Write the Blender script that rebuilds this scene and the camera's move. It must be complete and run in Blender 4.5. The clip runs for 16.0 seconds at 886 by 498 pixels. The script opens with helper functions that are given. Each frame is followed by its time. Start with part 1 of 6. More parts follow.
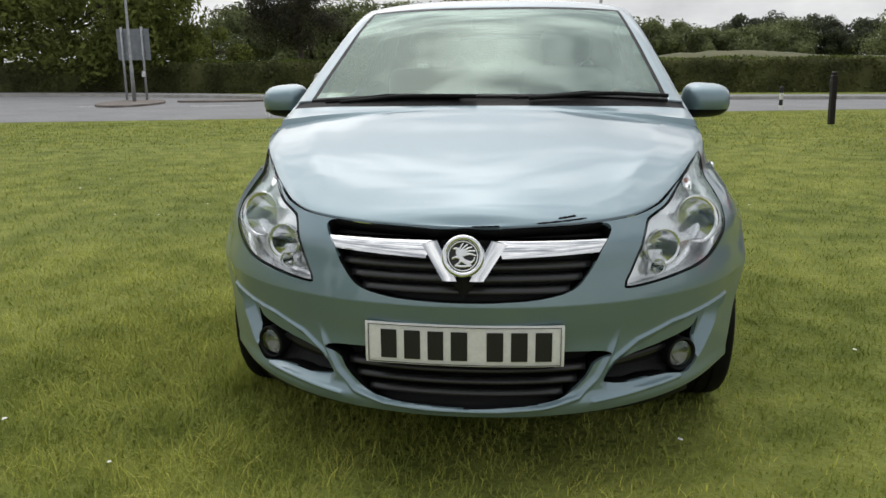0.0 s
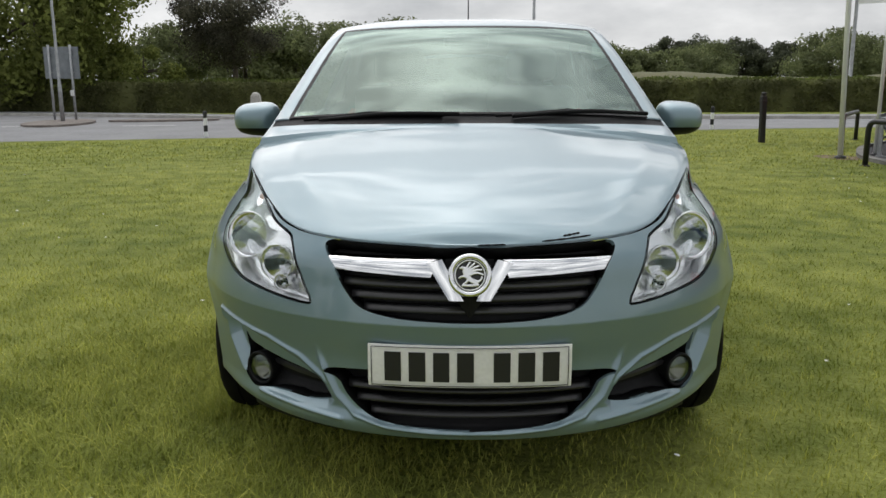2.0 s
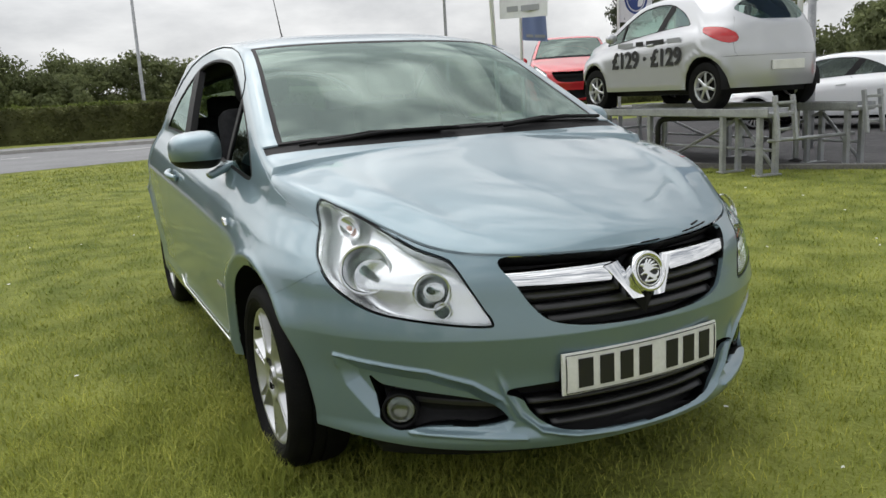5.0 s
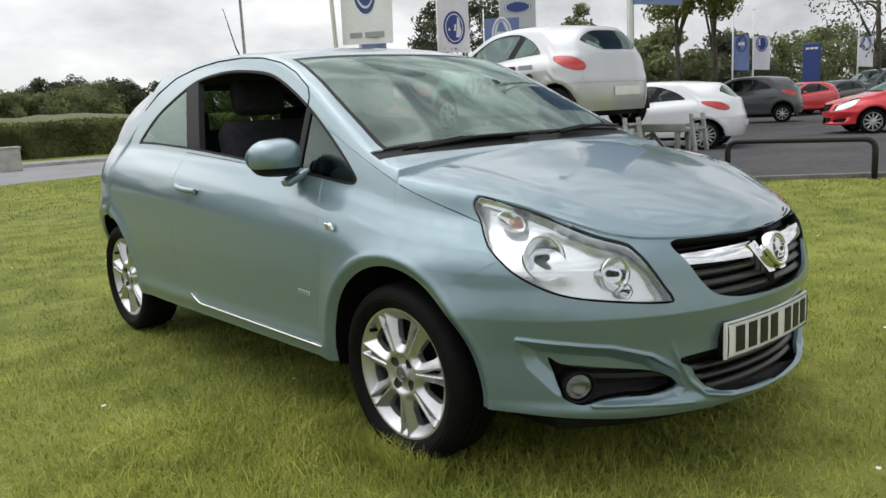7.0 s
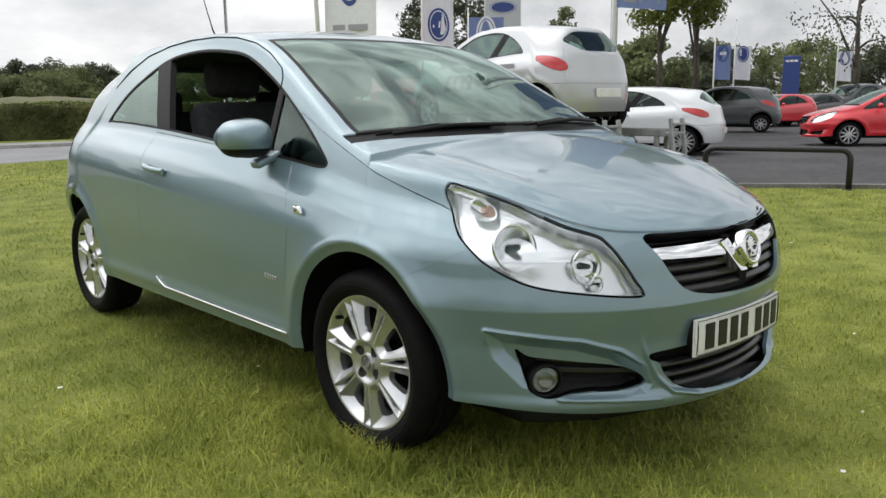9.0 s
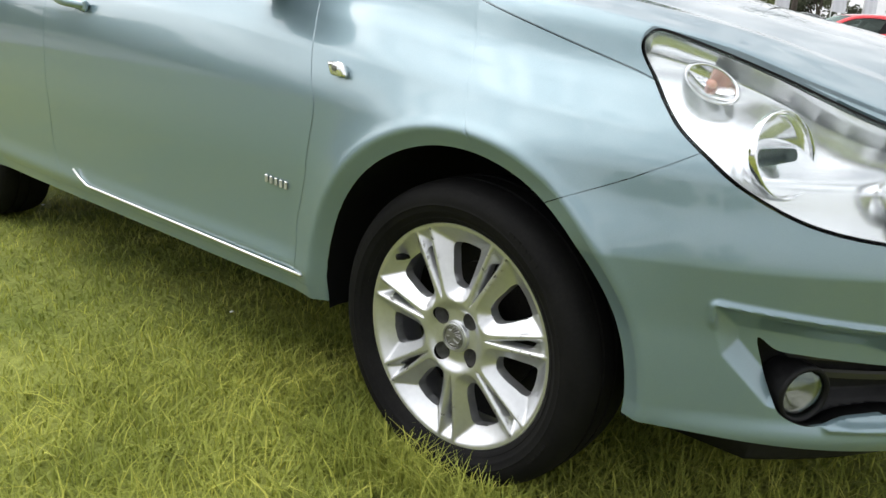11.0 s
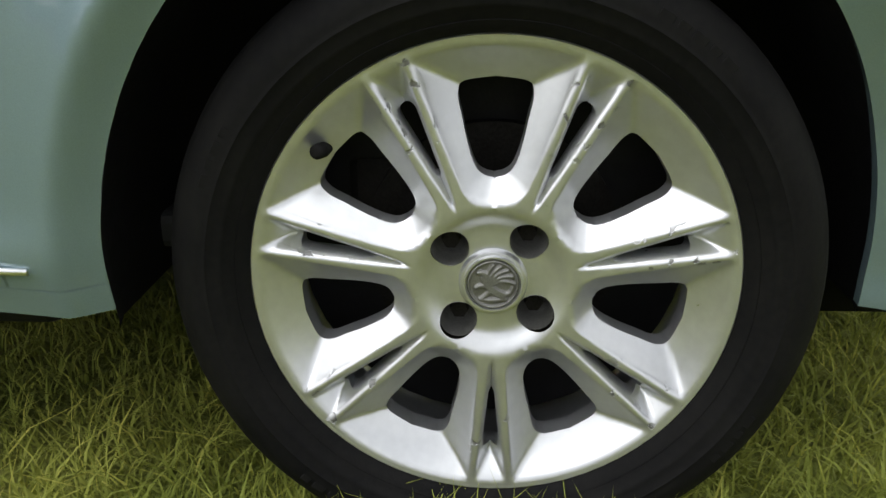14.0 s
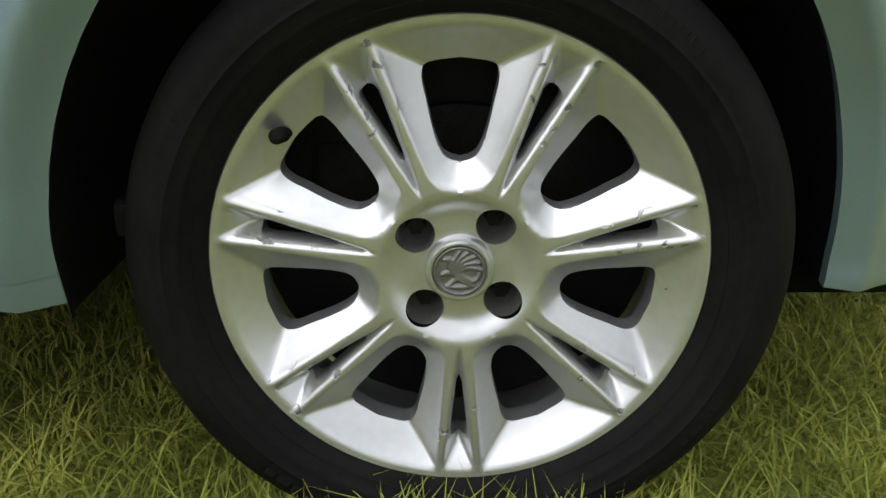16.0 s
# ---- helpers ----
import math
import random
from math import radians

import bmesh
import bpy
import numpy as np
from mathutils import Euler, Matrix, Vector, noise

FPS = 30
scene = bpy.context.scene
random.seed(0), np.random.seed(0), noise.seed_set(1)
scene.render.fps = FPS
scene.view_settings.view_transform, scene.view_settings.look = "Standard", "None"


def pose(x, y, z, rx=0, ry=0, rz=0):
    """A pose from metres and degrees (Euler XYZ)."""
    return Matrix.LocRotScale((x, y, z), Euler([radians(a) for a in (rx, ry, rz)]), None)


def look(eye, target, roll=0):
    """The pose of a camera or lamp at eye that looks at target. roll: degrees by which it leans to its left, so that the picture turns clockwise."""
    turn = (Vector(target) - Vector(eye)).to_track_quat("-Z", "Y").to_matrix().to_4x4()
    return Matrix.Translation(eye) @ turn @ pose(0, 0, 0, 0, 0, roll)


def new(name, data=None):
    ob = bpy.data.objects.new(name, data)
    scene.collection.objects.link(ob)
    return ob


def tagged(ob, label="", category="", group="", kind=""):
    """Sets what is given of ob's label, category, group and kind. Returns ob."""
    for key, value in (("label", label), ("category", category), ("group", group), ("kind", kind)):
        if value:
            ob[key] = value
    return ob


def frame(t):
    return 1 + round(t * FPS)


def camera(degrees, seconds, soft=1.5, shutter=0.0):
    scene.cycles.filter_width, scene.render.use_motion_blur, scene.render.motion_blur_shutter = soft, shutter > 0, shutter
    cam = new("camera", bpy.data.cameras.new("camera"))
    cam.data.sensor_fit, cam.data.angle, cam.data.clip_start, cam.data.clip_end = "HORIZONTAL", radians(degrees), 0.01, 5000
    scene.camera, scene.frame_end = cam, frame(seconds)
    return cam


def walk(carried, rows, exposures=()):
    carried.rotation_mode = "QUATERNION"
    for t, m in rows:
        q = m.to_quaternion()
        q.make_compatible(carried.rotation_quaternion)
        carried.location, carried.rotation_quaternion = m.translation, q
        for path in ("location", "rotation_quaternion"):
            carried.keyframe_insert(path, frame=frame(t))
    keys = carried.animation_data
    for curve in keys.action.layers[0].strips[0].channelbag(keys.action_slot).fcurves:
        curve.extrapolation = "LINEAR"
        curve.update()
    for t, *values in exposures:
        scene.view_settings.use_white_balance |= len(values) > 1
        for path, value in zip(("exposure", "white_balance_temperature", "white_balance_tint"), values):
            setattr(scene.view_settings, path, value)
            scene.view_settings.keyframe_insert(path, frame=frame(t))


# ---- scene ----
cam = camera(57.7, 16.0)
PATH = [
    (0, (0.157, -2.817, 1.147), (-0.048, -0.878, 0.7), -0.4),
    (0.5, (0.001, -2.802, 1.159), (-0.059, -0.842, 0.765), 0.4),
    (1, (-0.028, -2.797, 1.147), (-0.086, -0.835, 0.767), 0.3),
    (1.5, (-0.024, -2.791, 1.144), (-0.073, -0.831, 0.749), -0.3),
    (2, (-0.021, -2.788, 1.139), (-0.067, -0.829, 0.738), -0.2),
    (2.5, (-0.018, -2.786, 1.135), (-0.062, -0.828, 0.728), -0.3),
    (3, (-0.015, -2.78, 1.132), (-0.073, -0.825, 0.714), -0.7),
    (3.5, (-0.189, -2.773, 1.14), (-0.113, -0.814, 0.745), 2.3),
    (4, (-0.504, -2.709, 1.162), (-0.064, -0.788, 0.825), 3.4),
    (4.2, (-0.67, -2.662, 1.166), (-0.18, -0.759, 0.789), 1.4),
    (6.3, (-2.233, -2.168, 1.171), (-0.931, -0.685, 0.846), -5.2),
    (6.5, (-2.299, -2.126, 1.158), (-1.029, -0.617, 0.822), -4.7),
    (7, (-2.347, -1.998, 1.15), (-1.052, -0.514, 0.803), -2.9),
    (7.5, (-2.331, -1.999, 1.143), (-1.031, -0.517, 0.806), -1.5),
    (8, (-2.307, -2.008, 1.141), (-0.974, -0.557, 0.796), -1.0),
    (8.2, (-2.308, -2.008, 1.138), (-0.973, -0.558, 0.798), -0.9),
    (10.3, (-2.169, -1.517, 1.007), (-0.805, -0.119, 0.579), 0.5),
    (10.5, (-2.112, -1.344, 0.985), (-0.714, 0.008, 0.52), 0.3),
    (11, (-1.895, -0.901, 0.888), (-0.446, 0.356, 0.322), 3.7),
    (11.5, (-1.713, -0.467, 0.827), (0.012, 0.265, 0.128), 2.6),
    (11.8, (-1.504, -0.190, 0.767), (0.210, 0.377, -0.095), -2.4),
    (12, (-1.437, -0.085, 0.697), (0.281, 0.341, -0.235), -2.9),
    (12.1, (-1.415, -0.066, 0.655), (0.282, 0.325, -0.318), -2.4),
    (12.2, (-1.389, -0.036, 0.600), (0.331, 0.258, -0.378), -1.3),
    (12.3, (-1.371, -0.009, 0.57), (0.382, 0.179, -0.373), -0.2),
    (12.5, (-1.362, 0.029, 0.535), (0.482, 0.041, -0.24), 0.6),
    (13, (-1.407, 0.014, 0.555), (0.435, 0.074, -0.221), -0.8),
    (13.5, (-1.468, -0.021, 0.568), (0.394, 0.055, -0.157), -0.7),
    (14, (-1.476, 0.011, 0.585), (0.392, 0.106, -0.121), -0.4),
    (14.5, (-1.469, 0.012, 0.582), (0.397, 0.052, -0.137), 0.2),
    (15, (-1.467, 0.011, 0.582), (0.388, 0.038, -0.163), 0.2),
    (15.5, (-1.463, 0.013, 0.581), (0.395, 0.014, -0.16), 0.1),
    (16, (-1.46, 0.014, 0.58), (0.398, 0.016, -0.161), -0.1),
]
walk(cam, [(t, look(eye, target, roll)) for t, eye, target, roll in PATH], [(0, .1), (3.3, .1), (6.3, 0.36), (8.2, 0.36), (10.3, 0.68), (11.2, .98), (11.6, 1.06), (12.3, 1.0), (13, .86), (14, .80), (16, .74)])

# ---- world and light: an overcast day with broken cloud ----
def links(tree, *pairs):
    for a, b in pairs:
        tree.links.new(a, b)


world = bpy.data.worlds.new("overcast_sky")
scene.world = world
world.use_nodes = True
wt = world.node_tree
wt.nodes.clear()
w_out, w_back = wt.nodes.new("ShaderNodeOutputWorld"), wt.nodes.new("ShaderNodeBackground")
w_sky = wt.nodes.new("ShaderNodeTexSky")
w_sky.sky_type, w_sky.sun_disc = "NISHITA", False
w_sky.sun_elevation, w_sky.sun_rotation, w_sky.dust_density = radians(56), radians(-19), 4.0
w_co, w_map, w_noise = wt.nodes.new("ShaderNodeTexCoord"), wt.nodes.new("ShaderNodeMapping"), wt.nodes.new("ShaderNodeTexNoise")
w_map.inputs["Scale"].default_value = (0.65, 1.2, 3.2)
w_noise.inputs["Scale"].default_value, w_noise.inputs["Detail"].default_value, w_noise.inputs["Roughness"].default_value = 2.6, 6.0, 0.55
w_ramp = wt.nodes.new("ShaderNodeValToRGB")
w_ramp.color_ramp.elements[0].position, w_ramp.color_ramp.elements[1].position = 0.43, 0.64
w_ramp.color_ramp.elements[0].color, w_ramp.color_ramp.elements[1].color = (4.4, 4.7, 5.1, 1), (18.0, 18.0, 17.9, 1)
w_mix = wt.nodes.new("ShaderNodeMix")
w_mix.data_type = "RGBA"
w_mix.inputs["Factor"].default_value = 0.92
links(wt, (w_co.outputs["Generated"], w_map.inputs["Vector"]), (w_map.outputs["Vector"], w_noise.inputs["Vector"]),
      (w_sky.outputs["Color"], w_mix.inputs["A"]), (w_ramp.outputs["Color"], w_mix.inputs["B"]),
      (w_mix.outputs["Result"], w_back.inputs["Color"]), (w_back.outputs["Background"], w_out.inputs["Surface"]))
w_sep, w_grad, w_mul = wt.nodes.new("ShaderNodeSeparateXYZ"), wt.nodes.new("ShaderNodeMapRange"), wt.nodes.new("ShaderNodeVectorMath")
w_grad.inputs["To Min"].default_value, w_grad.inputs["To Max"].default_value = 0.74, 1.06
w_mul.operation = "SCALE"
links(wt, (w_co.outputs["Generated"], w_sep.inputs[0]), (w_sep.outputs["Z"], w_grad.inputs["Value"]), (w_mix.outputs["Result"], w_mul.inputs[0]),
      (w_mul.outputs["Vector"], w_back.inputs["Color"]))
# finer streaks of cloud overhead, a smoother veil towards the horizon
w_map2, w_fine, w_two, w_veil, w_soft = (wt.nodes.new("ShaderNode" + k) for k in ("Mapping", "TexNoise", "Mix", "MapRange", "Mix"))
w_map2.inputs["Scale"].default_value, w_map2.inputs["Rotation"].default_value = (0.8, 1.7, 2.2), (0, 0, radians(12))
w_fine.inputs["Scale"].default_value, w_fine.inputs["Detail"].default_value, w_fine.inputs["Roughness"].default_value = 6.0, 7.0, 0.58
w_two.inputs["Factor"].default_value = 0.5
w_veil.inputs["From Min"].default_value, w_veil.inputs["From Max"].default_value = 0.15, 0.55
w_veil.inputs["To Min"].default_value, w_veil.inputs["To Max"].default_value = 0.36, 1.05
w_soft.clamp_factor, w_soft.inputs[2].default_value = False, 0.535
links(wt, (w_co.outputs["Generated"], w_map2.inputs["Vector"]), (w_map2.outputs["Vector"], w_fine.inputs["Vector"]), (w_noise.outputs["Fac"], w_two.inputs[2]), (w_fine.outputs["Fac"], w_two.inputs[3]),
      (w_sep.outputs["Z"], w_veil.inputs["Value"]), (w_veil.outputs["Result"], w_soft.inputs["Factor"]), (w_two.outputs[0], w_soft.inputs[3]), (w_soft.outputs[0], w_ramp.inputs["Fac"]))
# cloud is brightest round the hidden sun
w_dot, w_pos, w_pow, w_glow, w_all = wt.nodes.new("ShaderNodeVectorMath"), *(wt.nodes.new("ShaderNodeMath") for _ in range(4))
w_dot.operation, w_dot.inputs[1].default_value = "DOT_PRODUCT", Vector((-6, 17, 27)).normalized()
w_pos.operation, w_pos.inputs[1].default_value = "MAXIMUM", 0.0
w_pow.operation, w_pow.inputs[1].default_value = "POWER", 5.0
w_glow.operation, w_glow.inputs[1].default_value, w_glow.inputs[2].default_value = "MULTIPLY_ADD", 1.35, 0.72
w_all.operation = "MULTIPLY"
links(wt, (w_co.outputs["Generated"], w_dot.inputs[0]), (w_dot.outputs["Value"], w_pos.inputs[0]), (w_pos.outputs[0], w_pow.inputs[0]), (w_pow.outputs[0], w_glow.inputs[0]),
      (w_glow.outputs[0], w_all.inputs[0]), (w_grad.outputs["Result"], w_all.inputs[1]), (w_all.outputs[0], w_mul.inputs["Scale"]))
w_back.inputs["Strength"].default_value = 0.112
sun = new("sun", bpy.data.lights.new("sun", "SUN"))
sun.data.energy, sun.data.angle, sun.data.color = 0.6, radians(90), (1.0, 0.96, 0.9)
sun.matrix_world = look((-6, 17, 27), (0, 0, 0))


# ---- materials ----
def material(name, colour, rough=0.5, metal=0.0, coat=0.0, spec=0.5):
    m = bpy.data.materials.new(name)
    m.use_nodes = True
    b = m.node_tree.nodes["Principled BSDF"]
    b.inputs["Base Color"].default_value = (*colour, 1)
    b.inputs["Roughness"].default_value, b.inputs["Metallic"].default_value = rough, metal
    b.inputs["Coat IOR"].default_value = 1.5
    b.inputs["Coat Weight"].default_value, b.inputs["Coat Roughness"].default_value = coat, 0.03
    b.inputs["Specular IOR Level"].default_value = spec
    return m


def mottled(m, scale, low, high, other=None, bump=0.0, bump_scale=None, rough=None, detail=6.0, coords="Object"):
    """Varies a material's colour between two tones by noise at two scales, with a fine relief."""
    t = m.node_tree
    b = t.nodes["Principled BSDF"]
    co, big, small = t.nodes.new("ShaderNodeTexCoord"), t.nodes.new("ShaderNodeTexNoise"), t.nodes.new("ShaderNodeTexNoise")
    big.inputs["Scale"].default_value, small.inputs["Scale"].default_value = scale, scale * 11
    big.inputs["Detail"].default_value = small.inputs["Detail"].default_value = detail
    add = t.nodes.new("ShaderNodeMath")
    add.operation = "ADD"
    half = t.nodes.new("ShaderNodeMath")
    half.operation, half.inputs[1].default_value = "MULTIPLY", 0.5
    r = t.nodes.new("ShaderNodeValToRGB")
    r.color_ramp.elements[0].position, r.color_ramp.elements[1].position = 0.38, 0.62
    r.color_ramp.elements[0].color, r.color_ramp.elements[1].color = (*low, 1), (*high, 1)
    if other:
        e = r.color_ramp.elements.new(0.5)
        e.color = (*other, 1)
    links(t, (co.outputs[coords], big.inputs["Vector"]), (co.outputs[coords], small.inputs["Vector"]), (big.outputs["Fac"], add.inputs[0]),
          (small.outputs["Fac"], add.inputs[1]), (add.outputs[0], half.inputs[0]), (half.outputs[0], r.inputs["Fac"]), (r.outputs["Color"], b.inputs["Base Color"]))
    if bump:
        n, bp = t.nodes.new("ShaderNodeTexNoise"), t.nodes.new("ShaderNodeBump")
        n.inputs["Scale"].default_value, n.inputs["Detail"].default_value = bump_scale or scale * 20, 5.0
        bp.inputs["Strength"].default_value, bp.inputs["Distance"].default_value = bump, 0.01
        links(t, (co.outputs[coords], n.inputs["Vector"]), (n.outputs["Fac"], bp.inputs["Height"]), (bp.outputs["Normal"], b.inputs["Normal"]))
    if rough:
        rr = t.nodes.new("ShaderNodeMapRange")
        rr.inputs["To Min"].default_value, rr.inputs["To Max"].default_value = rough
        links(t, (small.outputs["Fac"], rr.inputs["Value"]), (rr.outputs["Result"], b.inputs["Roughness"]))
    return m


def car_paint(name, colour, metal=0.55, rough=0.34):
    """Metallic flake under clear coat."""
    m = material(name, colour, rough, metal, 1.0)
    t = m.node_tree
    b = t.nodes["Principled BSDF"]
    co, v, mix = t.nodes.new("ShaderNodeTexCoord"), t.nodes.new("ShaderNodeTexNoise"), t.nodes.new("ShaderNodeMix")
    mix.data_type = "RGBA"
    v.inputs["Scale"].default_value, v.inputs["Detail"].default_value = 900, 1.0
    mix.inputs["A"].default_value = (*[c * 0.88 for c in colour], 1)
    mix.inputs["B"].default_value = (*[min(1, c * 1.12) for c in colour], 1)
    links(t, (co.outputs["Object"], v.inputs["Vector"]), (v.outputs["Fac"], mix.inputs["Factor"]), (mix.outputs["Result"], b.inputs["Base Color"]))
    return m


def clear_glass(name, tint, ior=1.5, rough=0.0):
    """A thin pane: what lies behind, tinted, under the glass's own gloss."""
    m = bpy.data.materials.new(name)
    m.use_nodes = True
    t = m.node_tree
    t.nodes.clear()
    o, mix, tr, gl, lw, pw, ad = (t.nodes.new("ShaderNode" + k) for k in ("OutputMaterial", "MixShader", "BsdfTransparent", "BsdfGlossy", "LayerWeight", "Math", "Math"))
    tr.inputs["Color"].default_value = (*tint, 1)
    gl.inputs["Roughness"].default_value = rough
    gl.inputs["Color"].default_value = (0.82, 1.0, 0.92, 1)
    lw.inputs["Blend"].default_value = 0.5
    f0 = 2 * ((ior - 1) / (ior + 1)) ** 2
    pw.operation, pw.inputs[1].default_value = "POWER", 4.4
    ad.operation, ad.inputs[1].default_value, ad.inputs[2].default_value = "MULTIPLY_ADD", 1 - f0, f0
    links(t, (lw.outputs["Facing"], pw.inputs[0]), (pw.outputs[0], ad.inputs[0]), (ad.outputs[0], mix.inputs[0]),
          (tr.outputs[0], mix.inputs[1]), (gl.outputs[0], mix.inputs[2]), (mix.outputs[0], o.inputs["Surface"]))
    return m


PAINT = car_paint("blue_green_metallic_paint", (0.186, 0.267, 0.304), 0.46, 0.37)
WHITE_PAINT = car_paint("white_paint", (0.72, 0.74, 0.76), 0.1)
SILVER_PAINT = car_paint("silver_paint", (0.47, 0.48, 0.50), 0.5)
RED_PAINT = car_paint("red_paint", (0.62, 0.02, 0.03), 0.15)
GREY_PAINT = car_paint("dark_grey_paint", (0.06, 0.065, 0.07), 0.4)
BLACK_PAINT = car_paint("black_paint", (0.02, 0.022, 0.025), 0.3)
GLASS = clear_glass("green_tinted_glass", (0.40, 0.52, 0.47), 1.5)
DARK_GLASS = clear_glass("dark_glass", (0.10, 0.12, 0.115), 1.38)
LENS = clear_glass("lamp_lens", (0.93, 0.94, 0.95), 1.35)
CHROME = material("chrome", (0.82, 0.83, 0.84), 0.06, 1.0)
REFLECTOR = material("lamp_reflector", (0.85, 0.85, 0.86), 0.13, 1.0)
FOG_GLASS = clear_glass("stone_chipped_fog_lens", (0.42, 0.42, 0.40), 1.5, 0.12)
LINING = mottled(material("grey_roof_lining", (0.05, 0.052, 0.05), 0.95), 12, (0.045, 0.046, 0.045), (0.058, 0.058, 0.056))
SATIN = material("satin_chrome", (0.80, 0.81, 0.82), 0.28, 1.0)
BULB = material("pale_amber_bulb", (0.78, 0.42, 0.33), 0.15, 0.0, 0.6)
LAMP_TRIM = material("lamp_housing_silver", (0.86, 0.87, 0.88), 0.20, 0.85)
ALLOY = mottled(material("silver_alloy", (0.5, 0.5, 0.49), 0.34, 0.8, 0.3), 9, (0.545, 0.555, 0.572), (0.605, 0.615, 0.632), rough=(0.25, 0.35))
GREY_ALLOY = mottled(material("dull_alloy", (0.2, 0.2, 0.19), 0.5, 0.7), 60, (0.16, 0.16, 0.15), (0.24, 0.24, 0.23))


def add_scuffs(m):
    """Kerb scuffs: rough dark grey patches where the mesh's wear attribute marks the spoke edges."""
    t = m.node_tree
    b = t.nodes["Principled BSDF"]
    at, co, n, r, mul, mix, rm, bp = (t.nodes.new("ShaderNode" + k) for k in ("Attribute", "TexCoord", "TexNoise", "ValToRGB", "Math", "Mix", "Mix", "Bump"))
    at.attribute_name = "wear"
    n.inputs["Scale"].default_value, n.inputs["Detail"].default_value = 75, 5
    r.color_ramp.elements[0].position, r.color_ramp.elements[1].position = .60, .64
    mul.operation, mix.data_type = "MULTIPLY", "RGBA"
    old = b.inputs["Base Color"].links[0].from_socket
    rough = b.inputs["Roughness"].links[0].from_socket
    mix.inputs["B"].default_value = (.16, .16, .15, 1)
    rm.inputs[3].default_value = .7
    bp.inputs["Strength"].default_value, bp.inputs["Distance"].default_value, bp.invert = .8, .002, True
    links(t, (co.outputs["Object"], n.inputs["Vector"]), (n.outputs["Fac"], r.inputs["Fac"]), (r.outputs["Color"], mul.inputs[0]), (at.outputs["Fac"], mul.inputs[1]),
          (mul.outputs[0], mix.inputs["Factor"]), (old, mix.inputs["A"]), (mix.outputs["Result"], b.inputs["Base Color"]),
          (mul.outputs[0], rm.inputs[0]), (rough, rm.inputs[2]), (rm.outputs[0], b.inputs["Roughness"]), (mul.outputs[0], bp.inputs["Height"]), (bp.outputs["Normal"], b.inputs["Normal"]))


add_scuffs(ALLOY)
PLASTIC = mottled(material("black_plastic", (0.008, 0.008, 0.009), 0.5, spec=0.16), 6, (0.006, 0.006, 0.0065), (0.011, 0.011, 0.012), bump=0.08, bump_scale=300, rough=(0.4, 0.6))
TRIM = mottled(material("dark_interior_trim", (0.025, 0.026, 0.028), 0.75), 5, (0.02, 0.021, 0.022), (0.035, 0.036, 0.038), bump=0.05, bump_scale=250)
CLOTH = mottled(material("dark_seat_cloth", (0.02, 0.02, 0.022), 0.95), 30, (0.014, 0.014, 0.016), (0.03, 0.03, 0.034), bump=0.15, bump_scale=500)
RUBBER = mottled(material("tyre_rubber", (0.012, 0.012, 0.012), 0.75, spec=0.10), 14, (0.004, 0.004, 0.0045), (0.009, 0.0088, 0.0086), bump=0.06, bump_scale=160, rough=(0.6, 0.8))
# brake metal goes near-black: the shade inside the wheel is in its colour
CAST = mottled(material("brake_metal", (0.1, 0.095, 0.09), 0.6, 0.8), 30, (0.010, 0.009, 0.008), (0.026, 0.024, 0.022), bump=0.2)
TAIL_RED = material("red_lamp_plastic", (0.5, 0.01, 0.012), 0.1, 0.0, 1.0)
PLATE_WHITE = mottled(material("plate_white", (0.78, 0.78, 0.76), 0.3), 8, (0.72, 0.72, 0.70), (0.82, 0.82, 0.80))
INK = material("black_print", (0.012, 0.012, 0.013), 0.45)
GRILLE_BLACK = mottled(material("satin_black_grille", (0.014, 0.014, 0.015), 0.32, spec=0.55), 8, (0.010, 0.010, 0.011), (0.018, 0.018, 0.019), rough=(0.26, 0.40))
PAPER = material("white_paper", (0.8, 0.8, 0.8), 0.6)


# ---- mesh tools ----
def link_mesh(name, v, f, mat, parent=None, label="", normals=None, smooth=True):
    me = bpy.data.meshes.new(name)
    me.from_pydata([tuple(p) for p in np.asarray(v)[:, :3].tolist()], [], f)
    me.materials.append(mat)
    me.polygons.foreach_set("use_smooth", [smooth] * len(me.polygons))
    if normals is not None:
        me.normals_split_custom_set_from_vertices([tuple(n) for n in np.asarray(normals).tolist()])
    ob = new(name, me)
    if parent:
        ob.parent = parent
    if label:
        ob["label"] = label
    return ob


def part(name, bm, mat, parent, label="", smooth=False, at=None):
    """Links a bmesh as one mesh object under a thing or a part."""
    me = bpy.data.meshes.new(name)
    bm.normal_update()
    bm.to_mesh(me)
    bm.free()
    me.materials.append(mat)
    me.polygons.foreach_set("use_smooth", [smooth] * len(me.polygons))
    ob = new(name, me)
    ob.parent = parent
    if at is not None:
        ob.matrix_basis = at
    if label:
        ob["label"] = label
    return ob


def thing(name, label, category, at=None, group="", kind=""):
    ob = new(name)
    ob.empty_display_size = 0.1
    if at is not None:
        ob.matrix_basis = at
    return tagged(ob, label, category, group, kind)


def box(sx, sy, sz, centre=(0, 0, 0), bevel=0.0, segments=2, turn=None):
    bm = bmesh.new()
    bmesh.ops.create_cube(bm, size=1, matrix=Matrix.Diagonal((sx, sy, sz, 1)))
    if bevel:
        bmesh.ops.bevel(bm, geom=bm.edges[:], offset=bevel, segments=segments, affect="EDGES", profile=0.5)
    m = Matrix.Translation(centre) @ (turn.to_4x4() if turn else Matrix())
    bmesh.ops.transform(bm, matrix=m, verts=bm.verts)
    return bm


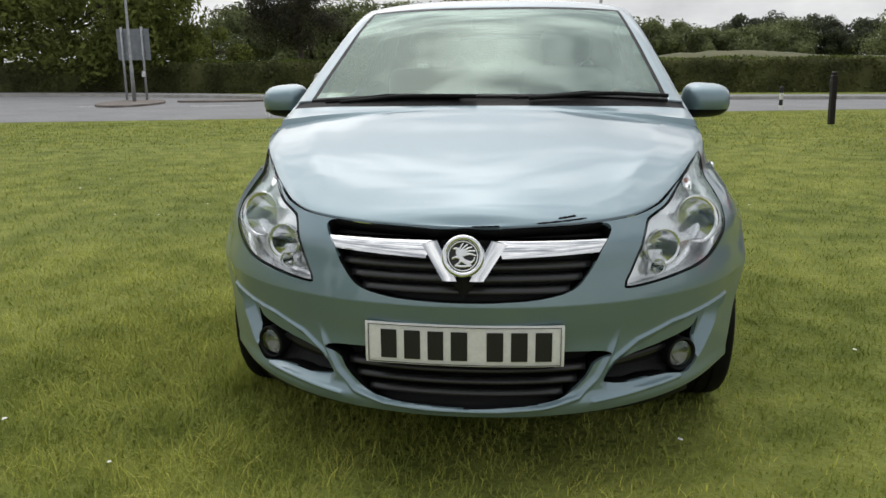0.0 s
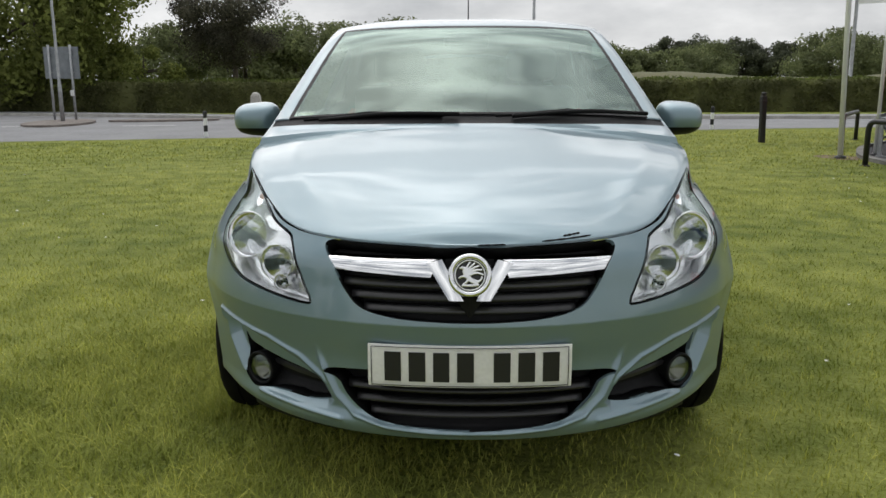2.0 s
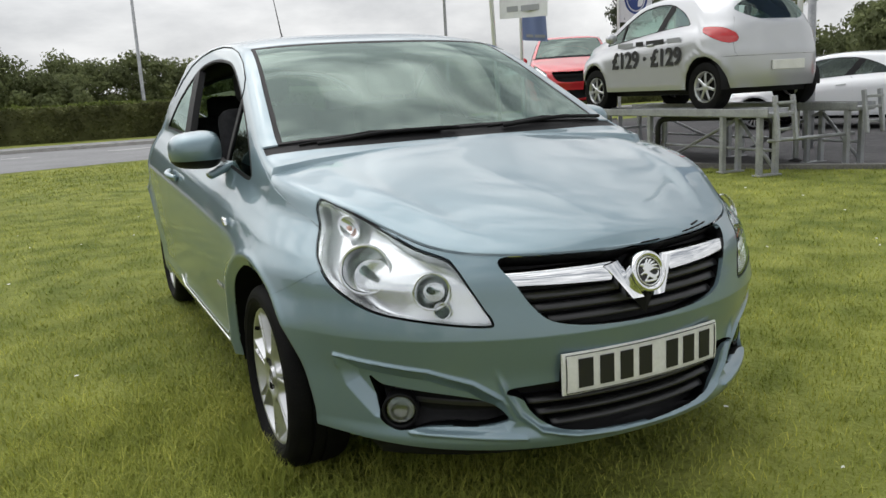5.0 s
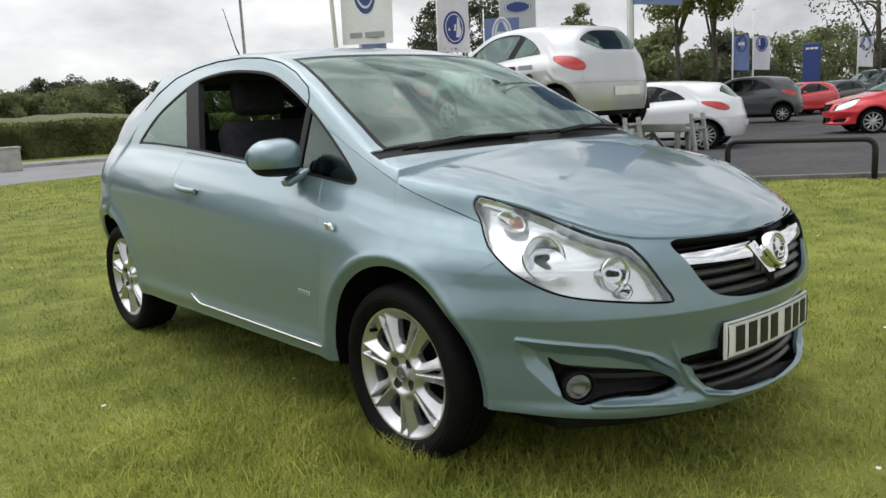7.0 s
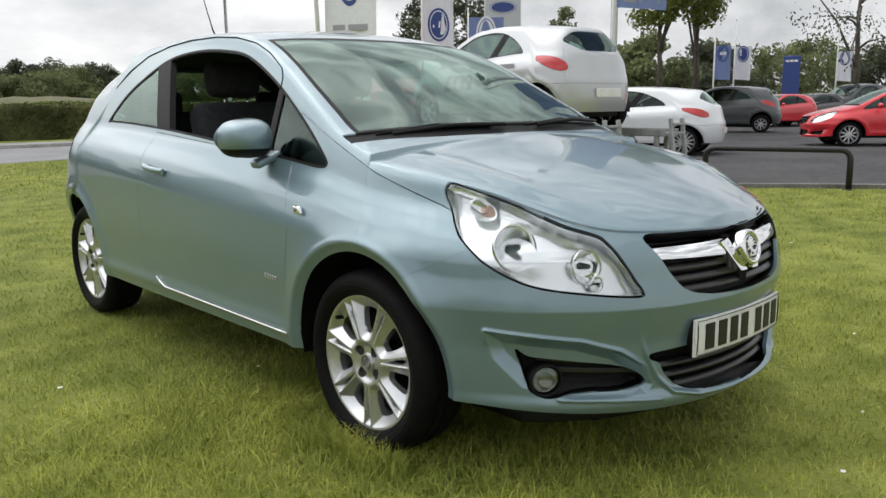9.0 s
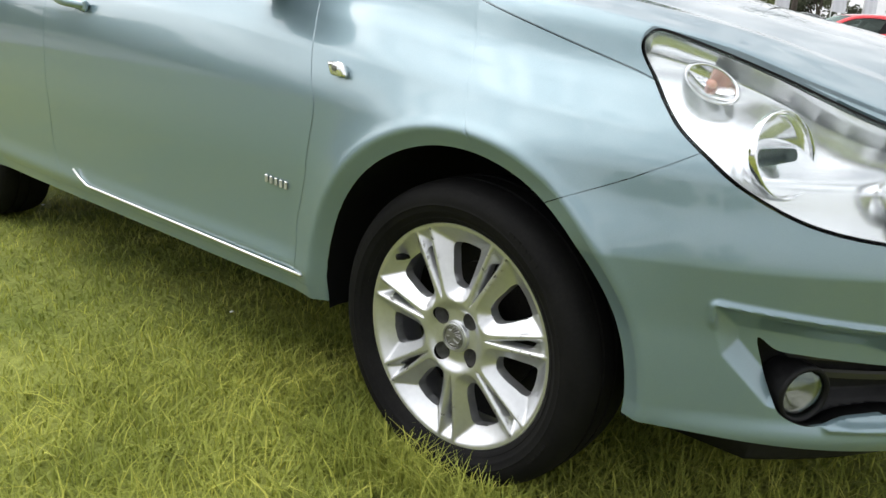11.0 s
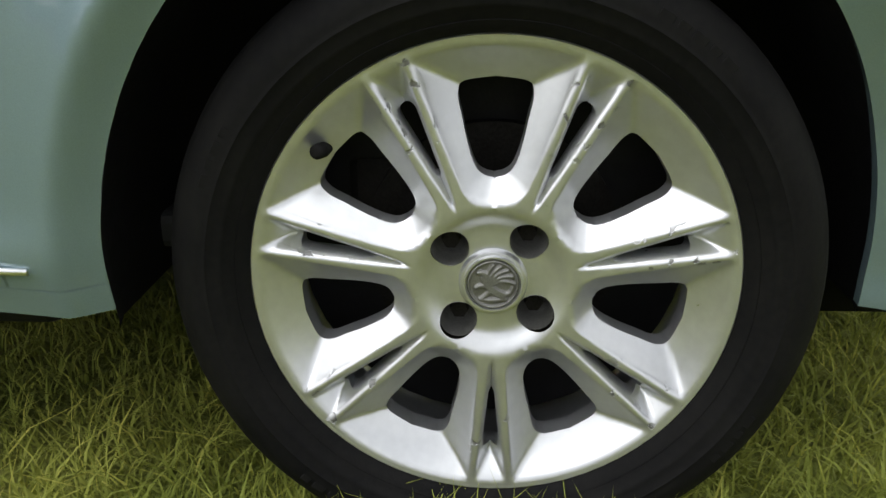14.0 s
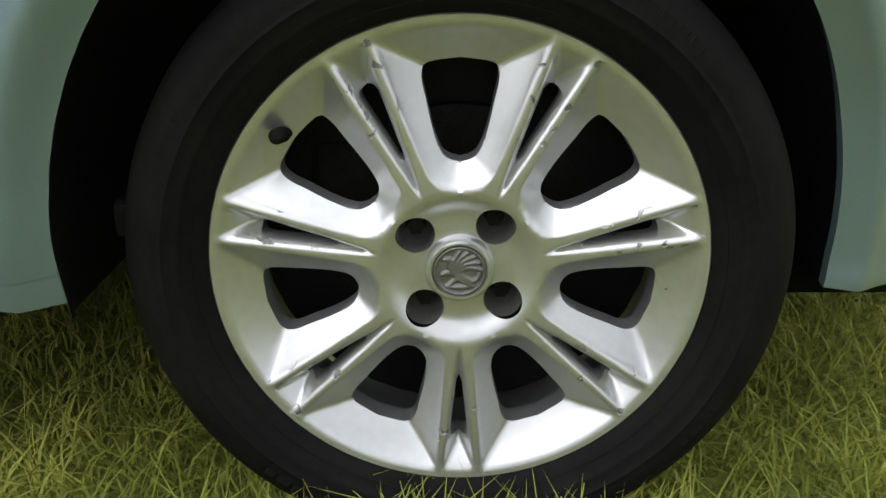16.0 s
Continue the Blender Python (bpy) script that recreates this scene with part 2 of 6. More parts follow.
def lathe(profile, steps=64, axis="x"):
    """Turns a profile of (along, radius) round an axis."""
    n = len(profile)
    a = np.linspace(0, 2 * np.pi, steps, endpoint=False)
    p = np.array(profile, float)
    r, h = p[:, 1][None] * np.ones((steps, 1)), p[:, 0][None] * np.ones((steps, 1))
    c, s = np.cos(a)[:, None] * r, np.sin(a)[:, None] * r
    v = {"x": (h, c, s), "z": (c, s, h), "y": (s, h, c)}[axis]
    v = np.stack(v, -1).reshape(-1, 3)
    f = [(i * n + j, i * n + j + 1, ((i + 1) % steps) * n + j + 1, ((i + 1) % steps) * n + j) for i in range(steps) for j in range(n - 1)]
    return v, f


def tube(points, radius, sides=10, closed=False):
    """A round bar along a path of points, as vertices and faces."""
    p = np.array(points, float)
    t = np.gradient(p, axis=0)
    t /= np.linalg.norm(t, axis=1, keepdims=True)
    r = np.broadcast_to(np.asarray(radius, float), (len(p),))
    up = np.array([0, 0, 1.0]) if abs(t[0, 2]) < 0.9 else np.array([1.0, 0, 0])
    v = []
    for k in range(len(p)):
        a = np.cross(t[k], up)
        a /= np.linalg.norm(a)
        b = np.cross(a, t[k])
        up = b
        for q in range(sides):
            w = 2 * math.pi * q / sides
            v.append(p[k] + r[k] * (math.cos(w) * a + math.sin(w) * b))
    f = [(k * sides + q, k * sides + (q + 1) % sides, (k + 1) * sides + (q + 1) % sides, (k + 1) * sides + q) for k in range(len(p) - 1) for q in range(sides)]
    f += [tuple(range(sides))[::-1], tuple(range((len(p) - 1) * sides, len(p) * sides))]
    return np.array(v), f


def bar(name, points, radius, mat, parent, label="", sides=10):
    v, f = tube(points, radius, sides)
    return link_mesh(name, v, f, mat, parent, label)


def bent(points, radius, steps=6):
    """Rounds the corners of a path."""
    p = [Vector(q) for q in points]
    out = [p[0]]
    for a, b, c in zip(p, p[1:], p[2:]):
        u, w = (a - b).normalized() * radius, (c - b).normalized() * radius
        for k in range(steps + 1):
            t = k / steps
            out.append((b + u) * (1 - t) ** 2 + b * 2 * t * (1 - t) + (b + w) * t * t)
    return [tuple(q) for q in out + [p[-1]]]


# ---- cutting a skin into panels ----
def clip(mesh, f):
    """The part of a mesh (vertex rows, faces) where f, given at its vertices, is below nought."""
    v, faces = mesh
    inside = f <= 0
    new_v, index, cut, out = [], {}, {}, []

    def keep(i):
        if i not in index:
            index[i] = len(new_v)
            new_v.append(v[i])
        return index[i]

    for face in faces:
        n = sum(inside[i] for i in face)
        if n == 0:
            continue
        if n == len(face):
            out.append(tuple(keep(i) for i in face))
            continue
        poly = []
        for a, b in zip(face, face[1:] + face[:1]):
            if inside[a]:
                poly.append(keep(a))
            if inside[a] != inside[b]:
                key = (min(a, b), max(a, b))
                if key not in cut:
                    t = f[key[0]] / (f[key[0]] - f[key[1]])
                    cut[key] = len(new_v)
                    new_v.append(v[key[0]] * (1 - t) + v[key[1]] * t)
                poly.append(cut[key])
        if len(poly) > 2:
            out.append(tuple(poly))
    return (np.array(new_v) if new_v else np.zeros((0, v.shape[1]))), out


def split(mesh, f, gap=0.0):
    return clip(mesh, f + gap), clip(mesh, -f + gap)


def loop(*points, steps=8, smooth=True):
    """A closed smooth line through points."""
    p = np.array(points, float)
    if not smooth:
        return p
    a, b, c, d = np.roll(p, 1, 0), p, np.roll(p, -1, 0), np.roll(p, -2, 0)
    t = np.linspace(0, 1, steps, endpoint=False)[None, :, None]
    a, b, c, d = (q[:, None] for q in (a, b, c, d))
    return (0.5 * (2 * b + (c - a) * t + (2 * a - 5 * b + 4 * c - d) * t * t + (3 * b - a - 3 * c + d) * t ** 3)).reshape(-1, 2)


def within(line, u, v):
    """Signed distance to a closed line, below nought inside."""
    q = np.stack([u, v], -1)
    a, b = line, np.roll(line, -1, 0)
    best, inside = np.full(len(q), 1e9), np.zeros(len(q), bool)
    for p0, p1 in zip(a, b):
        e, w = p1 - p0, q - p0
        t = np.clip((w @ e) / (e @ e + 1e-12), 0, 1)
        best = np.minimum(best, ((w - t[:, None] * e) ** 2).sum(1))
        hit = (p0[1] > q[:, 1]) != (p1[1] > q[:, 1])
        inside ^= hit & (q[:, 0] < e[0] * (q[:, 1] - p0[1]) / (e[1] if abs(e[1]) > 1e-12 else 1e-12) + p0[0])
    return np.sqrt(best) * np.where(inside, -1, 1)


def mirrored(mesh):
    v, f = mesh
    w = v.copy()
    w[:, 0] *= -1
    w[:, 5] *= -1
    return w, [q[::-1] for q in f]


def both(mesh):
    """A half and its mirror image, welded along the middle."""
    (v, f), (w, g) = mesh, mirrored(mesh)
    n, near = len(v), {}
    for i in np.where(np.abs(v[:, 0]) < 1e-5)[0]:
        near[i] = i
    g = [tuple(near.get(i, i + n) for i in q) for q in g]
    return np.concatenate([v, w]), [q for q in f + g if len(set(q)) > 2]


def offset(mesh, d):
    v = mesh[0].copy()
    v[:, :3] -= v[:, 5:8] * d
    return v, mesh[1]


def rims(faces):
    seen = {}
    for f in faces:
        for a, b in zip(f, f[1:] + f[:1]):
            seen[(a, b)] = 1
    return [e for e in seen if (e[1], e[0]) not in seen]


def flanged(mesh, depth):
    """A panel with its edges turned in."""
    v, f = mesh
    edges = [e for e in rims(f) if abs(v[e[0], 0]) > 1e-4 or abs(v[e[1], 0]) > 1e-4]
    index, more, nn = {}, [], []
    for i in sorted({i for e in edges for i in e}):
        index[i] = len(v) + len(more)
        w = v[i].copy()
        w[:3] -= w[5:8] * depth
        more.append(w)
    if not more:
        return v, f
    return np.concatenate([v, more]), f + [(b, a, index[a], index[b]) for a, b in edges]


def tray(mesh, depth):
    """A recess: the patch let in by a depth, with walls out to where it was."""
    v, f = mesh
    inner = offset(mesh, depth)[0]
    n = len(v)
    return np.concatenate([inner, v]), f + [(a, b, b + n, a + n) for a, b in rims(f)]


def panel(name, mesh, mat, parent, label="", fold=0.012):
    if len(mesh[1]) == 0:
        return None
    m = flanged(mesh, fold) if fold else mesh
    return link_mesh(name, m[0], m[1], mat, parent, label, normals=m[0][:, 5:8])


# ---- smooth curves through a few knots ----
def curve(*knots):
    k = np.array(knots, float)
    x, y = k[:, 0], k[:, 1]
    h, d = np.diff(x), np.diff(y) / np.diff(x)
    m = np.r_[d[0], np.where(d[1:] * d[:-1] > 0, 2 * d[1:] * d[:-1] / np.where(d[1:] + d[:-1] == 0, 1, d[1:] + d[:-1]), 0), d[-1]]

    def at(q):
        q = np.clip(np.asarray(q, float), x[0], x[-1])
        i = np.clip(np.searchsorted(x, q) - 1, 0, len(h) - 1)
        t = (q - x[i]) / h[i]
        return (y[i] * (1 + 2 * t) * (1 - t) ** 2 + m[i] * h[i] * t * (1 - t) ** 2
                + y[i + 1] * t * t * (3 - 2 * t) + m[i + 1] * h[i] * t * t * (t - 1))
    return at


def ramp(q, a, b):
    t = np.clip((np.asarray(q, float) - a) / (b - a), 0, 1)
    return t * t * (3 - 2 * t)


# ---- the hatchback's skin: y backwards from the front axle, z up, x to its left ----
HUB, BASE = 0.30, 2.511
ARCH_R, ARCH_Z = .343, .364
half_width = curve((.12, .76), (.2, .815), (.32, .838), (.46, .848), (.6, .857), (.70, .854), (.79, .830), (.85, .795), (.90, .760), (.95, .742), (1.1, .685), (1.25, .623), (1.38, .56), (1.44, .52))
nose_y = curve((.12, -.76), (.20, -.805), (.235, -.836), (.262, -.848), (.30, -.834), (.42, -.834), (.50, -.8515), (.536, -.8605), (.543, -.8622), (.551, -.8608), (.575, -.856), (.62, -.847), (.69, -.832), (.75, -.80), (.9, -.745))
tail_y = curve((.15, 2.98), (.25, 3.08), (.45, 3.125), (.65, 3.12), (.8, 3.08), (1.0, 3.03), (1.15, 2.95), (1.38, 2.78))
NOSE_L, TAIL_L = .80, .70
edge_nose = curve((0, .742), (20, .748), (32, .757), (40, .775), (50, .815), (60, .862), (75, .905), (90, .935))
edge_side = curve((-.05, .935), (.1, .967), (.24, 1.018), (.37, 1.088), (.5, 1.158), (.75, 1.29), (.93, 1.362), (1.1, 1.398), (1.45, 1.419), (1.9, 1.394), (2.3, 1.325), (2.6, 1.21))
edge_tail = curve((0, 1.21), (40, 1.11), (70, 1.04), (90, 1.0))
spine = curve((-.80, .742), (-.77, .772), (-.70, .803), (-.55, .852), (-.3, .915), (-.05, .972), (.10, 1.012), (.13, 1.03), (.45, 1.195), (.80, 1.362), (.95, 1.411), (1.15, 1.442), (1.5, 1.458), (1.95, 1.446), (2.4, 1.405), (2.68, 1.365), (2.72, 1.33), (2.92, 1.10), (3.0, 1.02), (3.03, 1.0))
shift = curve((-.9, -.115), (-.4, -.10), (-.1, -.06), (.31, 0), (2.42, .135), (3.2, .16))


def skin(y0, z, tip):
    """Half the width at a place along the side, times tip (the rounding of nose and tail)."""
    flare = 0
    for c in (0, BASE):
        r = np.hypot(y0 - c, z - HUB)
        flare = flare + .012 * np.exp(-((r - .385) / .05) ** 2) * ramp(z, .2, .3)
        q = np.hypot(y0 - c, (z - HUB) * np.where(z > HUB, ARCH_R / ARCH_Z, 1))
        flare = flare + .004 * np.exp(-((q - ARCH_R - .034) / .012) ** 2) - .012 * np.clip((ARCH_R + .027 - q) / .027, 0, 1)
    zz = np.where(z < .55, z, z - shift(y0) * ramp(z, .55, .85))
    taper = 1 - .02 * ramp(y0, 1.6, 2.9)
    groove = .010 * np.exp(-((z - .335) / .03) ** 2) * ramp(y0, .3, .5) * (1 - ramp(y0, 2.0, 2.2))
    front = .013 * ramp(z, .54, .64) * (1 - ramp(z, .80, .92)) * (1 - ramp(y0, -.15, .3))
    return (half_width(zz) * taper + flare + groove - front) * tip


BROW = ((.875, .482), (.74, .468), (.60, .452), (.484, .418), (.412, .372), (.375, .31), (.40, .284), (.62, .283), (.765, .318), (.845, .40))
FLARE = ((.432, .485), (.398, .395), (.364, .331), (.312, .284), (.22, .263), (.10, .256), (-.1, .255))


LEDGE = ((.665, .284), (.55, .280), (.45, .274), (.36, .268))


def off_line(line, s, z):
    """The distance of spots (s, z) from a line of straight runs."""
    f, best = np.array(line), np.full(len(s), 9.0)
    for a, b in zip(f, f[1:]):
        e = b - a
        t = np.clip(((s - a[0]) * e[0] + (z - a[1]) * e[1]) / (e @ e), 0, 1)
        best = np.minimum(best, np.hypot(s - a[0] - t * e[0], z - a[1] - t * e[1]))
    return best


def creases(s, z):
    """How far the front bumper is let in (its fog lamp brows) or stands out (the flare round the intake)."""
    brow = np.array(BROW)
    d = within(brow, np.asarray(s), np.asarray(z) + 0 * np.asarray(s))
    dent = .030 * (np.clip(-d, 0, .034) / .034) - .0085 * np.exp(-((d - .004) / .0055) ** 2) * ramp(z - .345 - (s - .40) * .2, 0, .02)
    flare = .013 * np.exp(-(off_line(FLARE, s, z) / .0075) ** 2) * (1 - ramp(z, .40, .475))
    ledge = .008 * np.exp(-(off_line(LEDGE, s, z) / .0065) ** 2)
    return dent - np.maximum(flare, ledge)


def side_grid(nose=380, mid=170, tail=40, rows=220, crease=1.0):
    """Rows of (x, y, z, s): the right half of the skin from the nose round to the tail, from the sill to the top edge."""
    a = np.radians(np.linspace(0, 90, nose))[:-1]
    b = np.linspace(0, 1, mid)
    b = b * (.45 + .55 * b)
    c = np.radians(np.linspace(90, 0, tail))[1:]
    kind = np.r_[0 * a, 0 * b + 1, 0 * c + 2].astype(int)
    par = np.r_[a, b, c]
    nn, nt = 2.08, 2.5

    def place(z):
        yn, yt = nose_y(z) + NOSE_L, tail_y(z) - TAIL_L
        ca, sa = np.clip(np.cos(par), 0, 1), np.clip(np.sin(par), 0, 1)
        y = np.where(kind == 0, yn - NOSE_L * ca ** (2 / nn), np.where(kind == 1, yn + (yt - yn) * par, yt + TAIL_L * ca ** (2 / nt)))
        tip = np.where(kind == 0, sa ** (2 / nn), np.where(kind == 1, 1, sa ** (2 / nt)))
        return y, tip
    top = np.full(len(par), .9)
    for _ in range(6):
        y, _t = place(top)
        top = np.where(kind == 0, edge_nose(np.degrees(par)), np.where(kind == 1, edge_side(y), edge_tail(90 - np.degrees(par))))
    low = np.where(kind == 0, .232 + .045 * np.sin(par) ** 4, np.where(kind == 1, .277, .277))
    y, tip = place(np.full(len(par), .5))
    s = np.r_[0, np.cumsum(np.hypot(np.diff(y), np.diff(skin(y, np.full(len(y), .5), tip))))]
    out = []
    for v in np.linspace(0, 1, rows):
        z = low + (top - low) * v
        y, tip = place(z)
        x = -skin(y, z, tip)
        dent = creases(s, z) * crease
        out.append(np.stack([x + dent * np.sin(np.minimum(par, 1.57)) * (kind == 0), y + dent * np.cos(np.minimum(par, 1.57)) * (kind == 0), z, s, 0 * y + v], -1))
    return np.array(out)


def top_grid(edge, cols=60):
    """From the top edge of the side grid in to the spine."""
    x0, y0, z0, s = edge.T[:4]
    out = []
    for k in np.linspace(0, 1, cols):
        f = 1 - k
        p = 2 + 1.6 * ramp(y0, .7, 1.4)
        mid = np.maximum(spine(y0), z0)
        z = z0 + (mid - z0) * (1 - f ** p)
        z = z + .006 * np.exp(-((f - .80) / .07) ** 2) * ramp(y0, -.7, -.5) * (1 - ramp(y0, -.05, .1))
        out.append(np.stack([x0 * f, y0, z, s, 0 * y0 + f], -1))
    return np.array(out)


def soft_normals(side, top, width=.035):
    """Normals of side and top taken together, so that the skin rolls softly over the edge between them."""
    g = np.concatenate([side[..., :3], top[1:, :, :3]])
    n = np.cross(np.gradient(g, axis=0), np.gradient(g, axis=1))
    n /= np.linalg.norm(n, axis=-1, keepdims=True) + 1e-12
    step = np.linalg.norm(np.diff(g, axis=0), axis=-1)
    run = np.concatenate([np.zeros((1, g.shape[1])), np.cumsum(step, 0)])
    length = np.gradient(run, axis=0)
    edge = side.shape[0] - 1
    out = n.copy()
    for c in range(g.shape[1]):
        near = np.abs(run[:, c] - run[edge, c]) < 3 * width
        w = np.exp(-((run[near, c][:, None] - run[:, c][None]) / width) ** 2) * length[:, c][None]
        q = w @ n[:, c]
        q /= np.linalg.norm(q, axis=1, keepdims=True) + 1e-12
        k = (1 - ramp(np.abs(run[near, c] - run[edge, c]), width * 1.6, width * 3))[:, None]
        out[near, c] = n[near, c] * (1 - k) + q * k
    out /= np.linalg.norm(out, axis=-1, keepdims=True) + 1e-12
    return out[:edge + 1], out[edge:]


def grid_mesh(g, n):
    """Vertices with normals appended, and four-cornered faces."""
    r, c = g.shape[:2]
    v = np.concatenate([g, n], -1).reshape(-1, 8)
    i = (np.arange(r - 1)[:, None] * c + np.arange(c - 1)).ravel()
    f = np.stack([i, i + c, i + 1 + c, i + 1], -1)
    return v, [tuple(q) for q in f.tolist()]


# ---- wheels ----
def wheel_face(steps=38, rings=76):
    """A seven-twin-spoke alloy face: heights over one sector, cut out, then turned round seven times. x points outwards."""
    sector = 2 * math.pi / 7
    th = np.linspace(-sector / 2, sector / 2, 2 * steps + 1)
    r = np.r_[np.linspace(.030, .085, 14)[:-1], np.linspace(.085, .185, rings - 20), np.linspace(.185, .2165, 9)[1:]]
    rr, tt = np.meshgrid(r, th, indexing="ij")
    a = rr * np.abs(tt)
    b = rr * (sector / 2 - np.abs(tt))
    # each spoke is two rails with a slot between them; a scooped bowl falls from the rails, the hub and the rim to each window
    slot_edge = .0032 + np.clip(rr - .078, 0, 1) * .104
    bowl_edge = .0118 + np.clip(rr - .09, 0, 1) * .066

    def eased(q, soft):
        q = np.clip(q, 0, None)
        return q * q / (q + soft)

    def blend(p, q, k):
        h = np.clip(.5 + .5 * (q - p) / k, 0, 1)
        return q * (1 - h) + p * h - k * h * (1 - h)

    def scooped(q, fall, bend):
        return np.where(q > 0, fall * q / (1 + bend * np.clip(q, 0, None)), q)
    centre, reach, splay = .1055, .0345, .383
    inside = np.where(rr - centre < -splay * b, reach * .934 - np.hypot(b, rr - centre), (reach + splay * (rr - centre) - b) * .934)
    petal = np.clip(blend(scooped(inside - .0006, 1.15, 9), scooped(.2128 - rr, .92, 6), .0030), 0, .034)
    slot = 2.0 * eased(slot_edge - a, .0030)
    slot = np.clip(blend(blend(slot, .85 * eased(.2128 - rr, .003), .003), 1.1 * eased(rr - .076, .006), .004), 0, .024)
    crown = .0010 * np.clip(np.abs(a - (slot_edge + bowl_edge) / 2) / .005, 0, 1) ** 2 * ramp(rr, .085, .12) * (1 - ramp(rr, .19, .212))
    dish = .011 * (1 - ramp(rr, .048, .074))
    depth = np.where(a > slot_edge, petal, slot) + crown + dish
    x = -depth
    v = np.stack([x, rr * np.sin(tt), -rr * np.cos(tt), rr, np.abs(tt) * 0 + tt, 0 * x, 0 * x, 0 * x], -1)
    n = v.shape[1]
    i = (np.arange(v.shape[0] - 1)[:, None] * n + np.arange(n - 1)).ravel()
    f = [tuple(q) for q in np.stack([i, i + 1, i + 1 + n, i + n], -1).tolist()]
    # windows and slots, by distance along and across
    win_half = curve((.094, .0), (.0965, .008), (.104, .0155), (.125, .0232), (.150, .0288), (.170, .0326), (.1765, .0318), (.180, .026), (.1815, .0))
    slot_half = curve((.108, .0), (.113, .0025), (.13, .0042), (.155, .0068), (.172, .0082), (.177, .006), (.179, .0))
    hole = np.minimum(np.where((rr > .094) & (rr < .1815), b - win_half(rr), .01), np.where((rr > .108) & (rr < .179), a - slot_half(rr), .01))
    return v.reshape(-1, 8), f, hole.ravel()


def alloy_wheel(parent, flip=1):
    """Rim, face, cap, tyre and brake under an empty; the outer side faces -x."""
    v, f, hole = wheel_face()
    v, f = clip((v, f), -hole)
    # walls let back from the cut edges
    edge = [e for e in rims(f) if min(v[e[0], 3], v[e[1], 3]) > .04 and max(v[e[0], 3], v[e[1], 3]) < .2 and min(abs(abs(v[k, 4]) - math.pi / 7) for k in e) + 0 >= 0
            and not (abs(abs(v[e[0], 4]) - math.pi / 7) < 1e-6 and abs(abs(v[e[1], 4]) - math.pi / 7) < 1e-6)]
    n, back = len(v), {}
    more = []
    for i in sorted({i for e in edge for i in e}):
        back[i] = n + len(more)
        w = v[i].copy()
        w[0] -= .022
        more.append(w)
    v = np.concatenate([v, more]) if more else v
    f = f + [(b, a, back[a], back[b]) for a, b in edge]
    allv, allf = [], []
    for k in range(7):
        c, s = math.cos(2 * math.pi * k / 7), math.sin(2 * math.pi * k / 7)
        w = v[:, :3].copy()
        w[:, 1], w[:, 2] = v[:, 1] * c - v[:, 2] * s, v[:, 1] * s + v[:, 2] * c
        allf += [tuple(i + k * len(v) for i in q) for q in f]
        allv.append(w)
    w = np.concatenate(allv)
    w[:, 0] *= -1
    # four bolt wells through the hub
    bolt = np.full(len(w), 9.0)
    for a in (128.7, 218.7, 308.7, 38.7):
        cy, cz = .050 * math.sin(radians(a)), -.050 * math.cos(radians(a))
        bolt = np.minimum(bolt, np.hypot(w[:, 1] - cy, w[:, 2] - cz) - .0172)
    pad = np.concatenate([w, np.zeros((len(w), 5))], 1)
    pad, allf = clip((pad, allf), -bolt)
    bm = bmesh.new()
    me = bpy.data.meshes.new("tmp")
    me.from_pydata(pad[:, :3].tolist(), [], allf)
    bm.from_mesh(me)
    bpy.data.meshes.remove(me)
    bmesh.ops.remove_doubles(bm, verts=bm.verts, dist=2e-5)
    bmesh.ops.recalc_face_normals(bm, faces=bm.faces)
    face = part("rim_face", bm, ALLOY, parent, "silver seven twin-spoke alloy face with kerb scuffs", True)
    face.data.set_sharp_from_angle(angle=radians(50))
    co = np.array([q.co for q in face.data.vertices])
    r = np.hypot(co[:, 1], co[:, 2])
    th = np.abs((np.arctan2(co[:, 1], -co[:, 2]) + math.pi / 7) % (2 * math.pi / 7) - math.pi / 7)
    away = r * th - (.0045 + np.clip(r - .078, 0, 1) * .104)
    wear = np.exp(-(away / .0045) ** 2) * ramp(r, .11, .16)
    face.data.attributes.new("wear", "FLOAT", "POINT").data.foreach_set("value", wear.astype(np.float32))
    part_lathe("rim_barrel", [(.0, .2160), (-.0005, .2185), (.0015, .2205), (.005, .2212), (.010, .216), (.016, .207), (.10, .200), (.17, .215), (.175, .22)], ALLOY, parent)
    part_lathe("tyre", [(.010, .2165), (-.004, .2215), (-.009, .2285), (-.0105, .2305), (-.0098, .2312), (-.0120, .2345), (-.0158, .2405), (-.0168, .2412), (-.0176, .2440), (-.0198, .2535), (-.0208, .2545), (-.0205, .256), (-.0195, .2585), (-.0200, .261), (-.0165, .273), (-.008, .2855), (.004, .2925), (.022, .2965), (.040, .298),
                        (.0405, .292), (.048, .292), (.0485, .2985), (.080, .299), (.0805, .292), (.0885, .292), (.089, .299), (.122, .298), (.150, .295), (.168, .287), (.178, .26), (.17, .22)],
               RUBBER, parent, "black rubber tyre with worn sidewall", 96)
    # raised moulding marks on the sidewall
    for a0, n, r in ((29, 5, .2655), (118, 4, .2640), (205, 6, .2655), (292, 4, .2640)):
        for k in range(n):
            bm = box(.0016, .0095 if k % 2 else .013, .011, (-.0186, 0, r), .0006, 1)
            part("sidewall_mark", bm, RUBBER, parent, at=Matrix.Rotation(radians(a0 + k * 3.4), 4, "X"))
